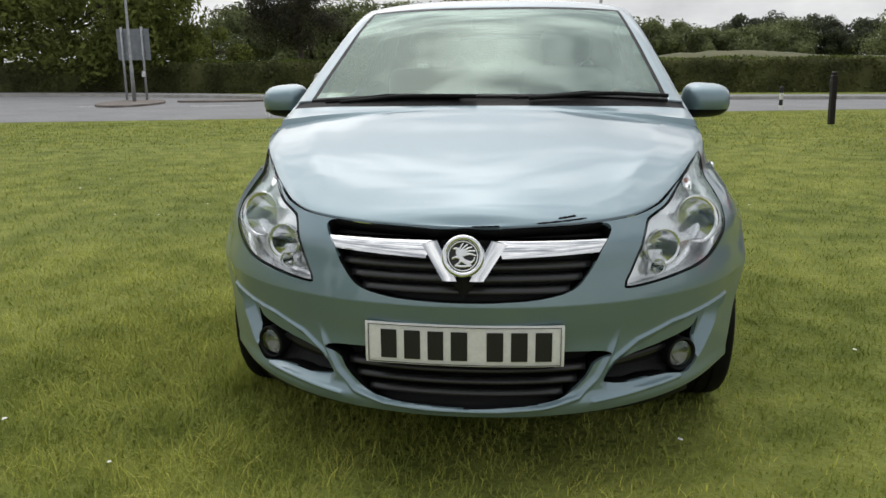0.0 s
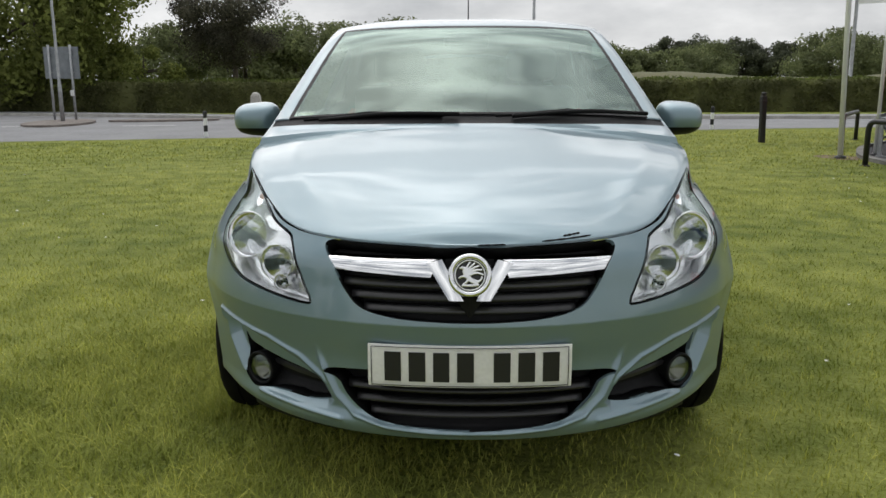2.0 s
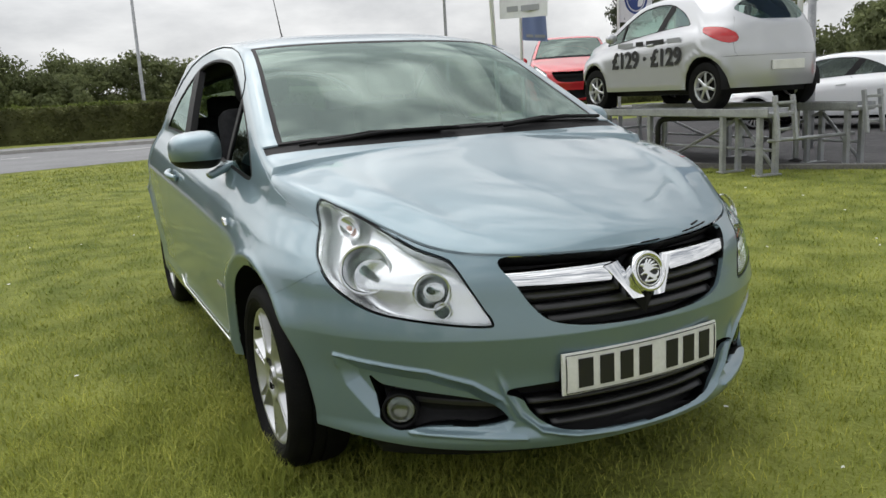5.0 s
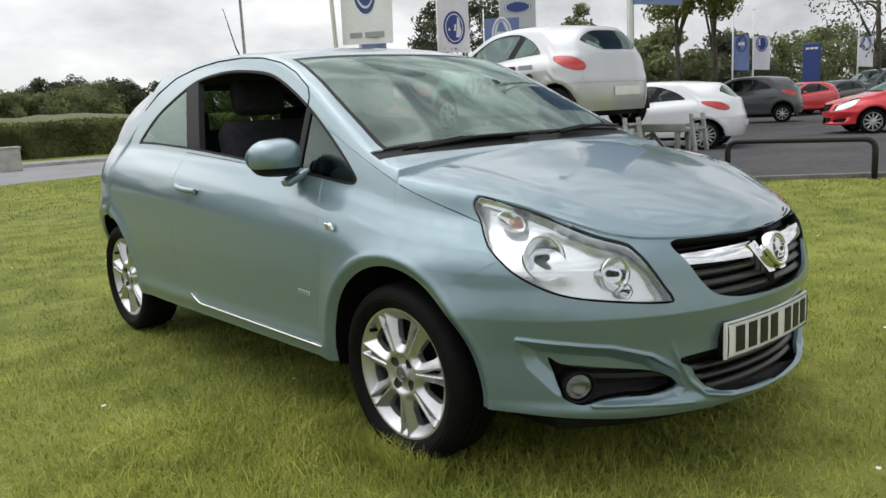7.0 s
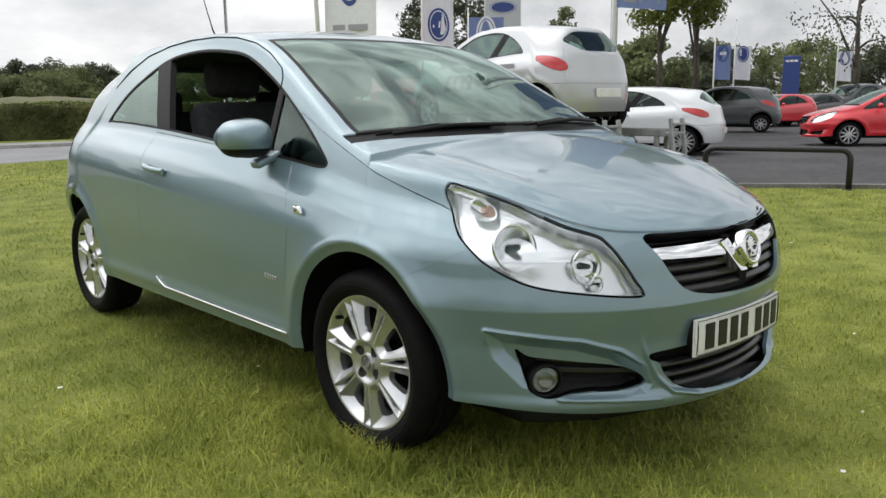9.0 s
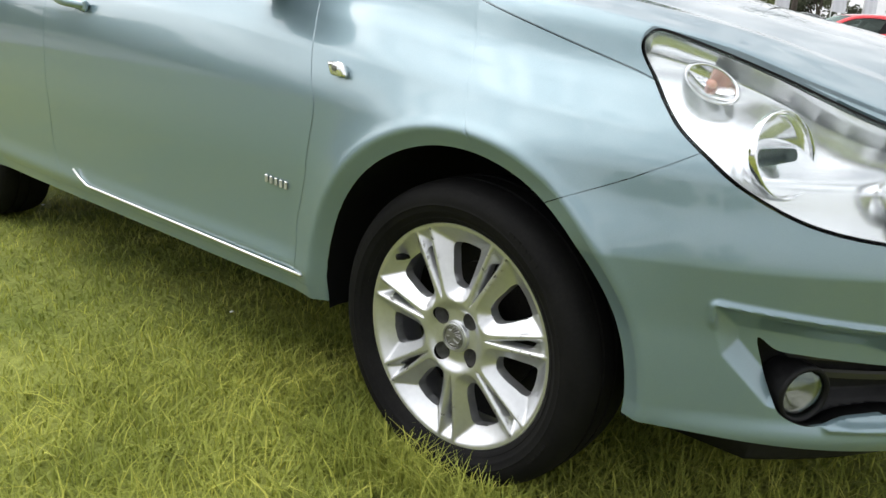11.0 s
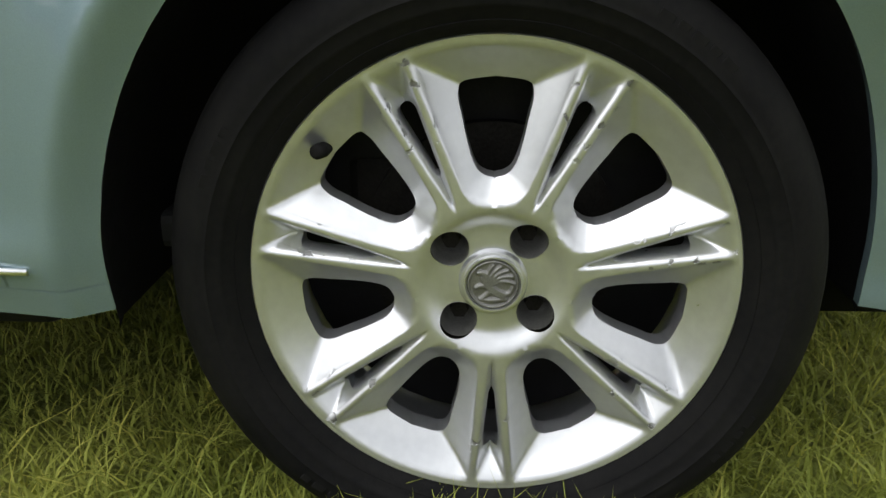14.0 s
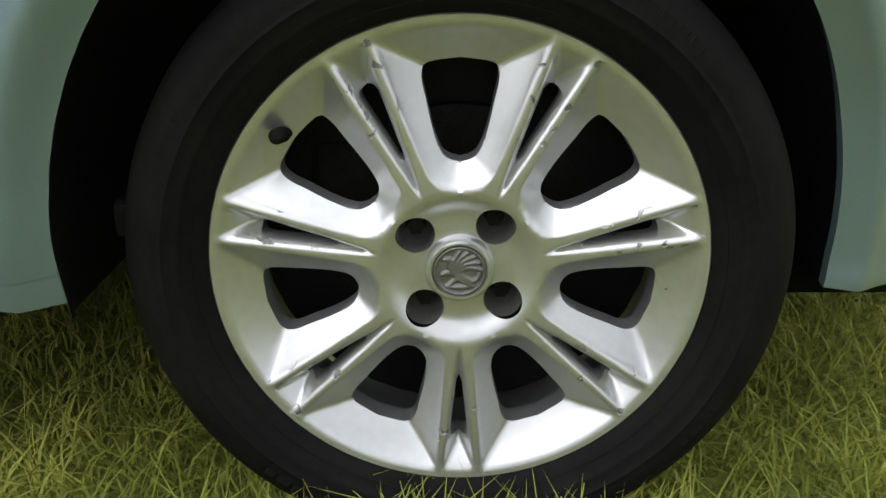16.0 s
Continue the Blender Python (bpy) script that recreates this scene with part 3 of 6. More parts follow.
    part_lathe("centre_cap", [(.003, 0), (.003, .0240), (.0, .0250), (.0, .0265), (.003, .0275), (.0035, .0295), (.006, .0312), (.014, .0315)], ALLOY, parent, "silver centre cap with a raised emblem", 48)
    vv, ff = lathe([(.0029, .0), (.0029, .0238)], 40)
    link_mesh("cap_field", vv, [q[::-1] for q in ff], GREY_ALLOY, parent)
    part("cap_emblem", crest(.0236, .0026), GREY_ALLOY, parent, "raised silver emblem", True, Matrix.Translation((.0024, 0, 0)))
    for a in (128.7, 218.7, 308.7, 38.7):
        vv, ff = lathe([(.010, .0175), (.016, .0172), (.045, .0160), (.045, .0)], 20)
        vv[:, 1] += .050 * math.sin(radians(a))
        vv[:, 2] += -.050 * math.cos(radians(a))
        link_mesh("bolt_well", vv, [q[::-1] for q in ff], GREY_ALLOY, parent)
        bm = bmesh.new()
        bmesh.ops.create_cone(bm, cap_ends=True, segments=6, radius1=.0095, radius2=.0085, depth=.014, matrix=Matrix.Translation((.038, .050 * math.sin(radians(a)), -.050 * math.cos(radians(a)))) @ Matrix.Rotation(radians(-90), 4, "Y"))
        part("wheel_bolt", bm, CAST, parent)
    part_lathe("brake_disc", [(.085, .0), (.075, .05), (.075, .062), (.098, .063), (.098, .128), (.112, .128), (.112, .0)], CAST, parent, "brake disc coloured near-black for the shade behind the spokes", 48)
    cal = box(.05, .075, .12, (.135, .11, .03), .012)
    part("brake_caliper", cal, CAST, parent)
    # a black disc across the whole rim keeps the spoke gaps dark
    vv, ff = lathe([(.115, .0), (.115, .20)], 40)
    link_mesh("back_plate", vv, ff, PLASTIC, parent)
    v1, f1 = tube([(.040, .146, .118), (.014, .1485, .120), (.013, .1486, .1201), (-.004, .151, .122), (-.005, .1512, .1222)], [.0055, .0055, .0068, .0066, .002], 12)
    link_mesh("valve", v1, f1, RUBBER, parent, "black rubber tyre valve")


def part_lathe(name, profile, mat, parent, label="", steps=72):
    v, f = lathe(profile, steps)
    ob = link_mesh(name, v, f, mat, parent, label)
    ob.data.set_sharp_from_angle(angle=radians(40))
    return ob


def crest(size, high, two_tone=False):
    """A plain raised emblem of curved strokes inside a ring, as one relief. It lies in the y-z plane and rises to -x."""
    strokes = [((-.30, .22), (-.12, -.30), (.36, -.44), .17, .15), ((-.28, .15), (-.25, .52), (-.58, .46), .17, .07), ((-.22, -.10), (-.52, -.02), (-.66, -.16), .10, .06),
               ((-.48, -.62), (0, -.70), (.46, -.60), .07, .09), ((.34, -.42), (.70, -.44), (.74, -.10), .09, .05), ((-.16, -.34), (-.26, -.46), (-.40, -.56), .09, .07)]
    strokes += [((-.10, -.02), (.42 * math.cos(a) - .30 * math.sin(a) - .05, .42 * math.sin(a) + .30 * math.cos(a) - .05), (.80 * math.cos(a), .78 * math.sin(a)), .10, .055) for a in np.radians((2, 24, 46, 68, 90))]
    rr, tt = np.meshgrid(np.r_[0.02, np.linspace(.05, 1, 36)], np.linspace(0, 2 * np.pi, 108, endpoint=False), indexing="ij")
    u, w = rr * np.cos(tt), rr * np.sin(tt)
    near = np.full(u.shape, -1.0)
    for p, q, e, w0, w1 in strokes:
        for c in np.linspace(0, 1, 18):
            cu, cw = ((1 - c) ** 2 * p[k] + 2 * c * (1 - c) * q[k] + c * c * e[k] for k in (0, 1))
            near = np.maximum(near, w0 + (w1 - w0) * c - np.hypot(u - cu, w - cw))
    near = np.maximum(near, .045 - np.abs(rr - .93))
    lift = ramp(near, -.03, .035)
    v = np.stack([-high * lift, -size * u, size * w], -1)
    bm = bmesh.new()
    vs = [[bm.verts.new(p) for p in row] for row in v.tolist()]
    n = len(vs[0])
    for i in range(len(vs) - 1):
        for k in range(n):
            f = bm.faces.new((vs[i][k], vs[i][(k + 1) % n], vs[i + 1][(k + 1) % n], vs[i + 1][k]))
            f.material_index = int(two_tone and lift[i:i + 2, k].mean() > .45)
    bm.faces.new(vs[0])
    bmesh.ops.recalc_face_normals(bm, faces=bm.faces)
    if bm.faces[0].normal.x > 0:
        bmesh.ops.reverse_faces(bm, faces=bm.faces)
    return bm


def plain_wheel(parent, radius=.30, rim=.20, spokes=8, steps=36):
    """A simpler wheel for the cars further off; the outer side faces -x."""
    part_lathe("tyre", [(.02, rim), (-.006, rim + .02), (-.012, radius * .87), (.0, radius * .965), (.03, radius), (.15, radius), (.175, radius * .95), (.17, rim)], RUBBER, parent, "", steps)
    part_lathe("rim", [(.0, rim - .004), (.0, rim + .004), (.02, rim - .012), (.13, rim - .02)], ALLOY, parent, "", steps)
    for k in range(spokes):
        a = 2 * math.pi * k / spokes
        bm = box(.018, .034, rim - .04, (.012, 0, (rim - .04) / 2 + .02), .006, 1)
        part("spoke", bm, ALLOY, parent, at=Matrix.Rotation(a, 4, "X"))
    part_lathe("hub_cap", [(.0, 0), (.0, .035), (.01, .05), (.03, .055)], ALLOY, parent, "", 20)
    part_lathe("back_plate", [(.06, 0), (.06, rim - .015)], PLASTIC, parent, "", 24)



# ---- the blue-green hatchback ----
HL = loop((.99, .884), (.93, .873), (.81, .832), (.72, .797), (.635, .768), (.555, .747), (.525, .730), (.485, .678), (.450, .620), (.432, .592), (.446, .578), (.585, .590), (.745, .613), (.850, .657), (.921, .712), (.976, .779), (1.014, .848), steps=6)
GRILLE = loop((-.2, .760), (-.2, .556), (0, .554), (.10, .556), (.20, .563), (.283, .583), (.331, .626), (.366, .679), (.408, .732), (.36, .747), (.20, .757), steps=6)
INTAKE = loop((-.1, .405), (-.1, .262), (0, .262), (.113, .266), (.215, .274), (.282, .291), (.330, .330), (.352, .368), (.368, .405), steps=5)
FOG = loop((.785, .424), (.750, .404), (.70, .397), (.62, .388), (.50, .372), (.435, .353), (.404, .333), (.398, .308), (.46, .298), (.55, .298), (.64, .294), (.70, .286), (.742, .305), (.756, .335), (.772, .380), steps=5)
DLO = loop((2.18, 1.048), (2.04, 1.175), (1.85, 1.270), (1.66, 1.335), (1.41, 1.358), (1.16, 1.345), (.96, 1.309), (.70, 1.200), (.455, 1.062), (.285, .945), (.262, .912), (.31, .903), (.50, .922), (.82, .952), (1.06, .975), (1.48, 1.010), (1.9, 1.035), (2.13, 1.042), steps=6)
door_front = curve((.2, 1.79), (.352, 1.785), (.532, 1.770), (.726, 1.718), (.80, 1.722), (.885, 1.745), (1.0, 1.80))
SMALL_TAIL_LAMP = loop((4.02, .985), (4.14, .99), (4.28, .955), (4.36, .90), (4.35, .845), (4.25, .84), (4.12, .905))
TAIL_LAMP = loop((3.86, .985), (4.04, 1.00), (4.26, .965), (4.40, .89), (4.39, .81), (4.24, .80), (4.04, .885))


def hatchback(grid, top, parent, paint, detail=True, plain=None):
    """Cuts the skin into panels, lamps, windows and openings, both sides, under one thing."""
    side_n, top_n = soft_normals(grid if plain is None else plain, top)
    side, roof = grid_mesh(grid, side_n), grid_mesh(top, top_n)
    # wheel arches
    for c in (0, BASE):
        v = side[0]
        side = clip(side, ARCH_R - np.hypot(v[:, 1] - c, (v[:, 2] - HUB) * np.where(v[:, 2] > HUB, ARCH_R / ARCH_Z, .8)))
    v = side[0]
    lamp, side = split(side, within(HL, v[:, 3], v[:, 2]), .0025)
    v = side[0]
    tail, side = split(side, within(SMALL_TAIL_LAMP if detail else TAIL_LAMP, v[:, 3], v[:, 2]), .002)
    v = side[0]
    front = v[:, 3] < 1.0
    grille, side = split(side, np.where(front, within(GRILLE, v[:, 3], v[:, 2]), 1))
    grille = clip(grille, grille[0][:, 4] - .985)
    v = side[0]
    intake, side = split(side, np.where(v[:, 3] < 1, within(INTAKE, v[:, 3], v[:, 2]), 1))
    v = side[0]
    fog, side = split(side, np.where(v[:, 3] < 1, within(FOG, v[:, 3], v[:, 2]), 1))
    v = side[0]
    window, side = split(side, np.where((v[:, 3] > 1.3) & (v[:, 3] < 4), within(DLO, v[:, 1], v[:, 2]), 1))
    whole = side
    # the joint under the bonnet's front edge
    v = side[0]
    side = clip(side, np.where(v[:, 3] < .985, v[:, 4] - .988, -1))
    v = side[0]
    bumper, rest = split(side, v[:, 3] - np.minimum(1.3, .905 + (.715 - v[:, 2]) * 2.37), .0018)
    v = rest[0]
    rear, rest = split(rest, np.maximum(4.02 - v[:, 3], v[:, 2] - .64), .0018)
    v = rest[0]
    hatch_side, rest = split(rest, np.maximum(4.34 - v[:, 3], .64 - v[:, 2]), .0018)
    v = rest[0]
    sill, rest = split(rest, np.maximum(v[:, 2] - .305, np.abs(v[:, 3] - 2.5) - 1.6), .0012)
    v = rest[0]
    fender, rest = split(rest, np.maximum(v[:, 3] - door_front(v[:, 2]), v[:, 2] - (1.0 + (v[:, 3] - 1.55) * .35)), .0018)
    v = rest[0]
    door, rear_side = split(rest, np.maximum(np.maximum(door_front(v[:, 2]) - v[:, 3], v[:, 3] - (2.985 - .25 * np.clip(.42 - v[:, 2], 0, 1))), v[:, 2] - (.925 + (v[:, 1] - .5) * .072)), .0018)
    # the top: bonnet, windscreen, roof, tailgate glass
    v = roof[0]
    rear_edge = .165 - .085 * (1 - np.clip(np.abs(v[:, 0]) / .70, 0, 1) ** 2)
    bonnet, over = split(roof, np.where(v[:, 1] < .6, v[:, 1] - rear_edge, 1), .003)
    v = over[0]
    screen_low = .205 - .085 * (1 - np.clip(np.abs(v[:, 0]) / .70, 0, 1) ** 2)
    cowl, over = split(over, v[:, 1] - screen_low - .02)
    v = over[0]
    header = .955 - .075 * (1 - np.clip(np.abs(v[:, 0]) / .56, 0, 1) ** 2)
    screen, over = split(over, np.maximum(v[:, 1] - header, (v[:, 4] - .925) * .6), .001)
    v = over[0]
    back_glass, over = split(over, np.maximum(np.maximum(2.725 - v[:, 1], v[:, 1] - 2.965), (v[:, 4] - .90) * .5), .001)
    v = over[0]
    hatch_top, roof_skin = split(over, 2.70 - v[:, 1], .0015)
    v = screen[0]
    clear, frit = split(screen, -np.minimum(np.minimum(header_of(v) - v[:, 1] - .03, (.90 - v[:, 4]) * .6), v[:, 1] - screen_of(v) - .012))
    for m, name, lab in ((bumper, "front_bumper", "blue-green bumper with grille, intake and fog lamp openings"), (bonnet, "bonnet", "blue-green bonnet with cloud reflections"), (roof_skin, "roof", ""), (hatch_top, "tailgate", ""), (rear, "rear_bumper", "")):
        ob = panel(name, both(m), paint, parent, lab)
        if name == "front_bumper":
            link_again(ob, both(m), paint)
    panel("tailgate_side", both(hatch_side), paint, parent)
    panel("cowl", both(offset(cowl, .006)), PLASTIC, parent, "black plastic cowl under the windscreen", 0)
    panel("windscreen_border", both(frit), PLASTIC, parent, "", .006)
    glass = panel("windscreen", both(clear), GLASS, parent, "green-tinted windscreen reflecting cloud", .004)
    g2 = panel("rear_screen", both(back_glass), GLASS, parent, "", .004)
    for turn, n in ((lambda m: m, "right"), (mirrored, "left")):
        panel("wing", turn(fender), paint, parent)
        d = panel("door", turn(door), paint, parent)
        panel("body_side", turn(rear_side), paint, parent, "roof rail, pillars and rear quarter")
        panel("sill", turn(sill), paint, parent)
        side_windows(turn, window, parent, n, d)
        t = turn(tail)
        housing = panel("tail_lamp", t, TAIL_RED, parent, "red plastic tail lamp", .01)
        shell = turn(offset(clip(whole, .80 - whole[0][:, 2]), .014))
        link_mesh("inner_shell", shell[0], [q[::-1] for q in shell[1]], TRIM, parent, normals=None)
        if detail:
            head_lamp(turn, lamp, parent)
            fog_lamp(turn, fog, parent)
        else:
            tr = tray(turn(lamp), .03)
            hl = link_mesh("headlamp", tr[0], tr[1], REFLECTOR, parent)
            ln = panel("lens", turn(lamp), LENS, hl, "", 0)
            ln.visible_shadow = False
            tr = tray(turn(fog), .04)
            link_mesh("fog_recess", tr[0], tr[1], PLASTIC, parent)
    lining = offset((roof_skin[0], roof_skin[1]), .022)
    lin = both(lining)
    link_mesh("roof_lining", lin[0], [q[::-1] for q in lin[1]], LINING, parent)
    for name, patch, deep in (("grille_backing", grille, .05), ("intake_backing", intake, .06)):
        b = tray(both(patch), deep)
        link_mesh(name, b[0], b[1], PLASTIC, parent, "black plastic recess")
    return grille, intake


def link_again(ob, mesh, paint):
    """The bumper's own normals, so that its creases show."""
    v, f = flanged(mesh, .012)
    me = bpy.data.meshes.new("front_bumper")
    me.from_pydata([tuple(p) for p in v[:, :3].tolist()], [], f)
    me.materials.append(paint)
    me.polygons.foreach_set("use_smooth", [True] * len(me.polygons))
    me.set_sharp_from_angle(angle=radians(60))
    old = ob.data
    ob.data = me
    bpy.data.meshes.remove(old)


def header_of(v):
    return .955 - .075 * (1 - np.clip(np.abs(v[:, 0]) / .56, 0, 1) ** 2)


def screen_of(v):
    return .225 - .085 * (1 - np.clip(np.abs(v[:, 0]) / .70, 0, 1) ** 2)


def side_windows(turn, window, parent, which, door):
    """Quarter light, door window (open on the driver's side), black pillar and rear quarter glass."""
    v = window[0]
    seal = within(DLO, v[:, 1], v[:, 2])
    inner, frame_strip = split(window, seal + .010)
    panel("window_seal", turn(frame_strip), PLASTIC, parent, "black window seal", .012)
    v = inner[0]
    front = curve((.90, .628), (1.2, .655))
    quarter, rest = split(inner, v[:, 1] - front(v[:, 2]) + .012)
    v = rest[0]
    post, rest = split(rest, v[:, 1] - front(v[:, 2]) - .022)
    panel("window_post", turn(post), PLASTIC, parent, "black quarter-light post", .02)
    v = rest[0]
    b0 = 1.475 + (v[:, 2] - 1.03) * .62
    pane, rest = split(rest, v[:, 1] - b0)
    v = rest[0]
    b1 = 1.60 + (v[:, 2] - 1.03) * .62
    pillar, back = split(rest, v[:, 1] - b1)
    panel("centre_pillar", turn(pillar), PLASTIC, parent, "black centre pillar", .03)
    q = panel("quarter_light", turn(offset(quarter, .006)), DARK_GLASS, parent, "dark fixed quarter light", .004)
    q.visible_shadow = False
    w = panel("rear_quarter_glass", turn(offset(back, .004)), GLASS, parent, "rear quarter glass reflecting the sky", .004)
    w.visible_shadow = False
    if which == "left":
        w = panel("door_glass", turn(offset(pane, .008)), GLASS, parent, "", .004)
        w.visible_shadow = False


def ring_at(mesh_v, s, z):
    """The place and outward direction of the skin nearest to a spot (s, z)."""
    i = np.argmin((mesh_v[:, 3] - s) ** 2 + (mesh_v[:, 2] - z) ** 2)
    return Vector(mesh_v[i, :3]), Vector(mesh_v[i, 5:8])


def bowl_mesh(radius, depth, steps=36):
    prof = [(-.004, radius * 1.04), (-.003, radius * 1.02), (0, radius)] + [(depth * (1 - (1 - k / 7) ** 2), radius * (1 - k / 7) ** .8) for k in range(1, 8)]
    return lathe(prof, steps, "z")


def head_lamp(turn, lamp, parent):
    m = turn(lamp)
    v = m[0]
    sgn = 1 if v[:, 0].mean() < 0 else -1
    t = tray(m, .055)
    body = link_mesh("headlamp", t[0], t[1], LAMP_TRIM, parent, "clear headlamp with chromed twin reflectors")
    rim, _ = split(m, -(within(HL, v[:, 3], v[:, 2]) + .0035))
    panel("lamp_edge", offset(rim, -.0015), PLASTIC, body, "dark rubber edge", .01)
    glass = panel("lens", m, LENS, body, "clear plastic lens", .004)
    glass.visible_shadow = False
    for name, s, z, r, back in (("main_reflector", .785, .725, .066, .024), ("dip_reflector", .585, .668, .048, .022), ("corner_reflector", .560, .618, .022, .024)):
        p, n = ring_at(v, s, z)
        aim = (n * .45 + Vector((-.10 * sgn, -1, .05)).normalized() * .9).normalized()
        bv, bf = bowl_mesh(r, -r * .95)
        rot = aim.to_track_quat("Z", "Y").to_matrix().to_4x4()
        ob = link_mesh(name, bv, [q[::-1] for q in bf], REFLECTOR, body)
        ob.matrix_basis = Matrix.Translation(p - n * back) @ rot
        bm = bmesh.new()
        bmesh.ops.create_cone(bm, cap_ends=True, segments=16, radius1=r * .22, radius2=r * .15, depth=r * .8, matrix=Matrix.Translation((0, 0, -.012)))
        part("bulb", bm, DARK_GLASS, ob)
        tv, tf = lathe([(-.006, r * .985), (.003, r * 1.0), (.004, r * 1.02), (.0, r * 1.045), (-.01, r * 1.05)], 40, "z")
        link_mesh("bezel", tv, tf, CHROME, ob)
    # the indicator's own small cell near the tip
    p, n = ring_at(v, .90, .818)
    q, _n = ring_at(v, .955, .850)
    along = (q - p).normalized()
    rot = Matrix((along, n.cross(along), n)).transposed().to_4x4()
    bv, bf = bowl_mesh(.028, -.020, 28)
    bv[:, 0] *= 1.7
    cell = link_mesh("indicator_cell", bv, [k[::-1] for k in bf], REFLECTOR, body, "chromed indicator cell")
    cell.matrix_basis = Matrix.Translation(p - n * .026) @ rot
    bm = bmesh.new()
    bmesh.ops.create_icosphere(bm, subdivisions=2, radius=.008, matrix=Matrix.Translation((0, 0, -.006)) @ Matrix.Diagonal((1.2, 1, 1.1, 1)))
    part("indicator_bulb", bm, BULB, cell, "pale amber bulb", True)


def fog_lamp(turn, fog, parent):
    m = turn(fog)
    v = m[0]
    t = tray(m, .045)
    body = link_mesh("fog_recess", t[0], t[1], PLASTIC, parent, "black recess beside the fog lamp")
    z0 = v[:, 2]
    for z in (.345, .375):
        sl, _ = split(m, np.maximum(np.abs(z0 - z - (v[:, 3] - .5) * .06) - .005, np.maximum(v[:, 3] - .72, .41 - v[:, 3])))
        sl = offset(sl, .022)
        panel("slat", sl, GRILLE_BLACK, body, "", .012)
    p, n = ring_at(v, .698, .332)
    aim = (n * 1.1 + Vector((0, -.6, .04))).normalized()
    lv, lf = lathe([(-.05, .046), (.006, .050), (.012, .0485), (.012, .0425), (.0, .041)], 40, "z")
    ob = link_mesh("fog_lamp", lv, lf, PLASTIC, parent, "round fog lamp in a black bezel")
    ob.matrix_basis = Matrix.Translation(p - n * .004) @ aim.to_track_quat("Z", "Y").to_matrix().to_4x4()
    bv, bf = bowl_mesh(.038, -.026, 28)
    link_mesh("reflector", bv, [q[::-1] for q in bf], LAMP_TRIM, ob)
    gv, gf = lathe([(.018, 0), (.0165, .018), (.013, .032), (.006, .042)], 32, "z")
    g = link_mesh("lens", gv, gf, FOG_GLASS, ob, "dull stone-chipped lens")
    g.visible_shadow = False


CAR_GRID = []


def build_hatchback():
    car = thing("hatchback_car", "light blue-green three-door hatchback on grass, driver's window open", "car")
    grid = side_grid()
    CAR_GRID.append(grid)
    top = top_grid(grid[-1])
    grille, intake = hatchback(grid, top, car, PAINT, True, side_grid(crease=0.0))
    # wheels, and dark liners round them
    first = None
    for x, y, n in ((-.812, 0, 0), (.812, 0, 1), (-.770, BASE, 0), (.770, BASE, 1)):
        w = new("wheel")
        w.parent = car
        w.matrix_basis = pose(x, y, HUB, 0, 0, 180 if n else 0)
        w["label"] = "silver seven twin-spoke alloy wheel with a black tyre"
        if first is None:
            alloy_wheel(w)
            first = w
        else:
            for ob in [ob for ob in bpy.data.objects if ob.parent == first]:
                twin = new(ob.name.split(".")[0], ob.data)
                twin.parent, twin.matrix_basis = w, ob.matrix_basis
                if "label" in ob:
                    twin["label"] = ob["label"]
        a = np.linspace(-.12, math.pi + .12, 40)
        sx = -1 if x < 0 else 1
        prof = [(-.004, .002), (-.03, .010), (-.26, .010), (-.26, -.30)]
        flat = grid.reshape(-1, 5)
        vv = []
        for t in a:
            ct, st = math.cos(t), math.sin(t)
            e = (y + ARCH_R * ct, HUB + (ARCH_Z if st > 0 else ARCH_R) * st)
            wide = -flat[np.argmin((flat[:, 1] - e[0]) ** 2 + (flat[:, 2] - max(e[1], .28)) ** 2), 0]
            for px, r in prof:
                vv.append((sx * (wide + px), y + (ARCH_R + r) * ct, HUB + ((ARCH_Z if st > 0 else ARCH_R) + r) * st))
        vv = np.array(vv)
        k = len(prof)
        ff = [(i * k + j, i * k + j + 1, (i + 1) * k + j + 1, (i + 1) * k + j) for i in range(len(a) - 1) for j in range(k - 1)]
        link_mesh("wheel_arch_liner", vv, ff, PLASTIC, car)
    front_trim(car, grille, intake)
    mirrors_and_handles(car)
    cabin(car)
    part("underbody", box(1.10, 3.5, .06, (0, 1.15, .25), .02), PLASTIC, car)
    v, f = bowed(nose_line(.25, .075), -.64, .64, .200, .262, .20, 40)
    link_mesh("undertray", v, f, PLASTIC, car, "black plastic lower lip")
    # chipped black patches on the bonnet's front edge
    for x0, x1, r, k in ((.185, .315, .0030, 4), (.24, .285, .0034, 9), (.02, .09, .0022, 2)):
        row = top[k]
        pts = [tuple(row[np.argmin(np.abs(-row[:, 0] - x) + (row[:, 1] > 0))][:3] * [-1, 1, 1] + [0, -.0005, .0005]) for x in np.linspace(x0, x1, 9)]
        bar("paint_chip", pts, [r * q for q in (.3, 1, .6, 1.1, .5, .9, .7, 1, .3)], PLASTIC, car, "black chip in the paint", 6)
    part("splash_shield", box(.92, .40, .05, (0, -.44, .205), .02), PLASTIC, car)
    part("floor_pan", box(1.38, 1.55, .07, (0, 1.25, .222), .02), PLASTIC, car)
    return car


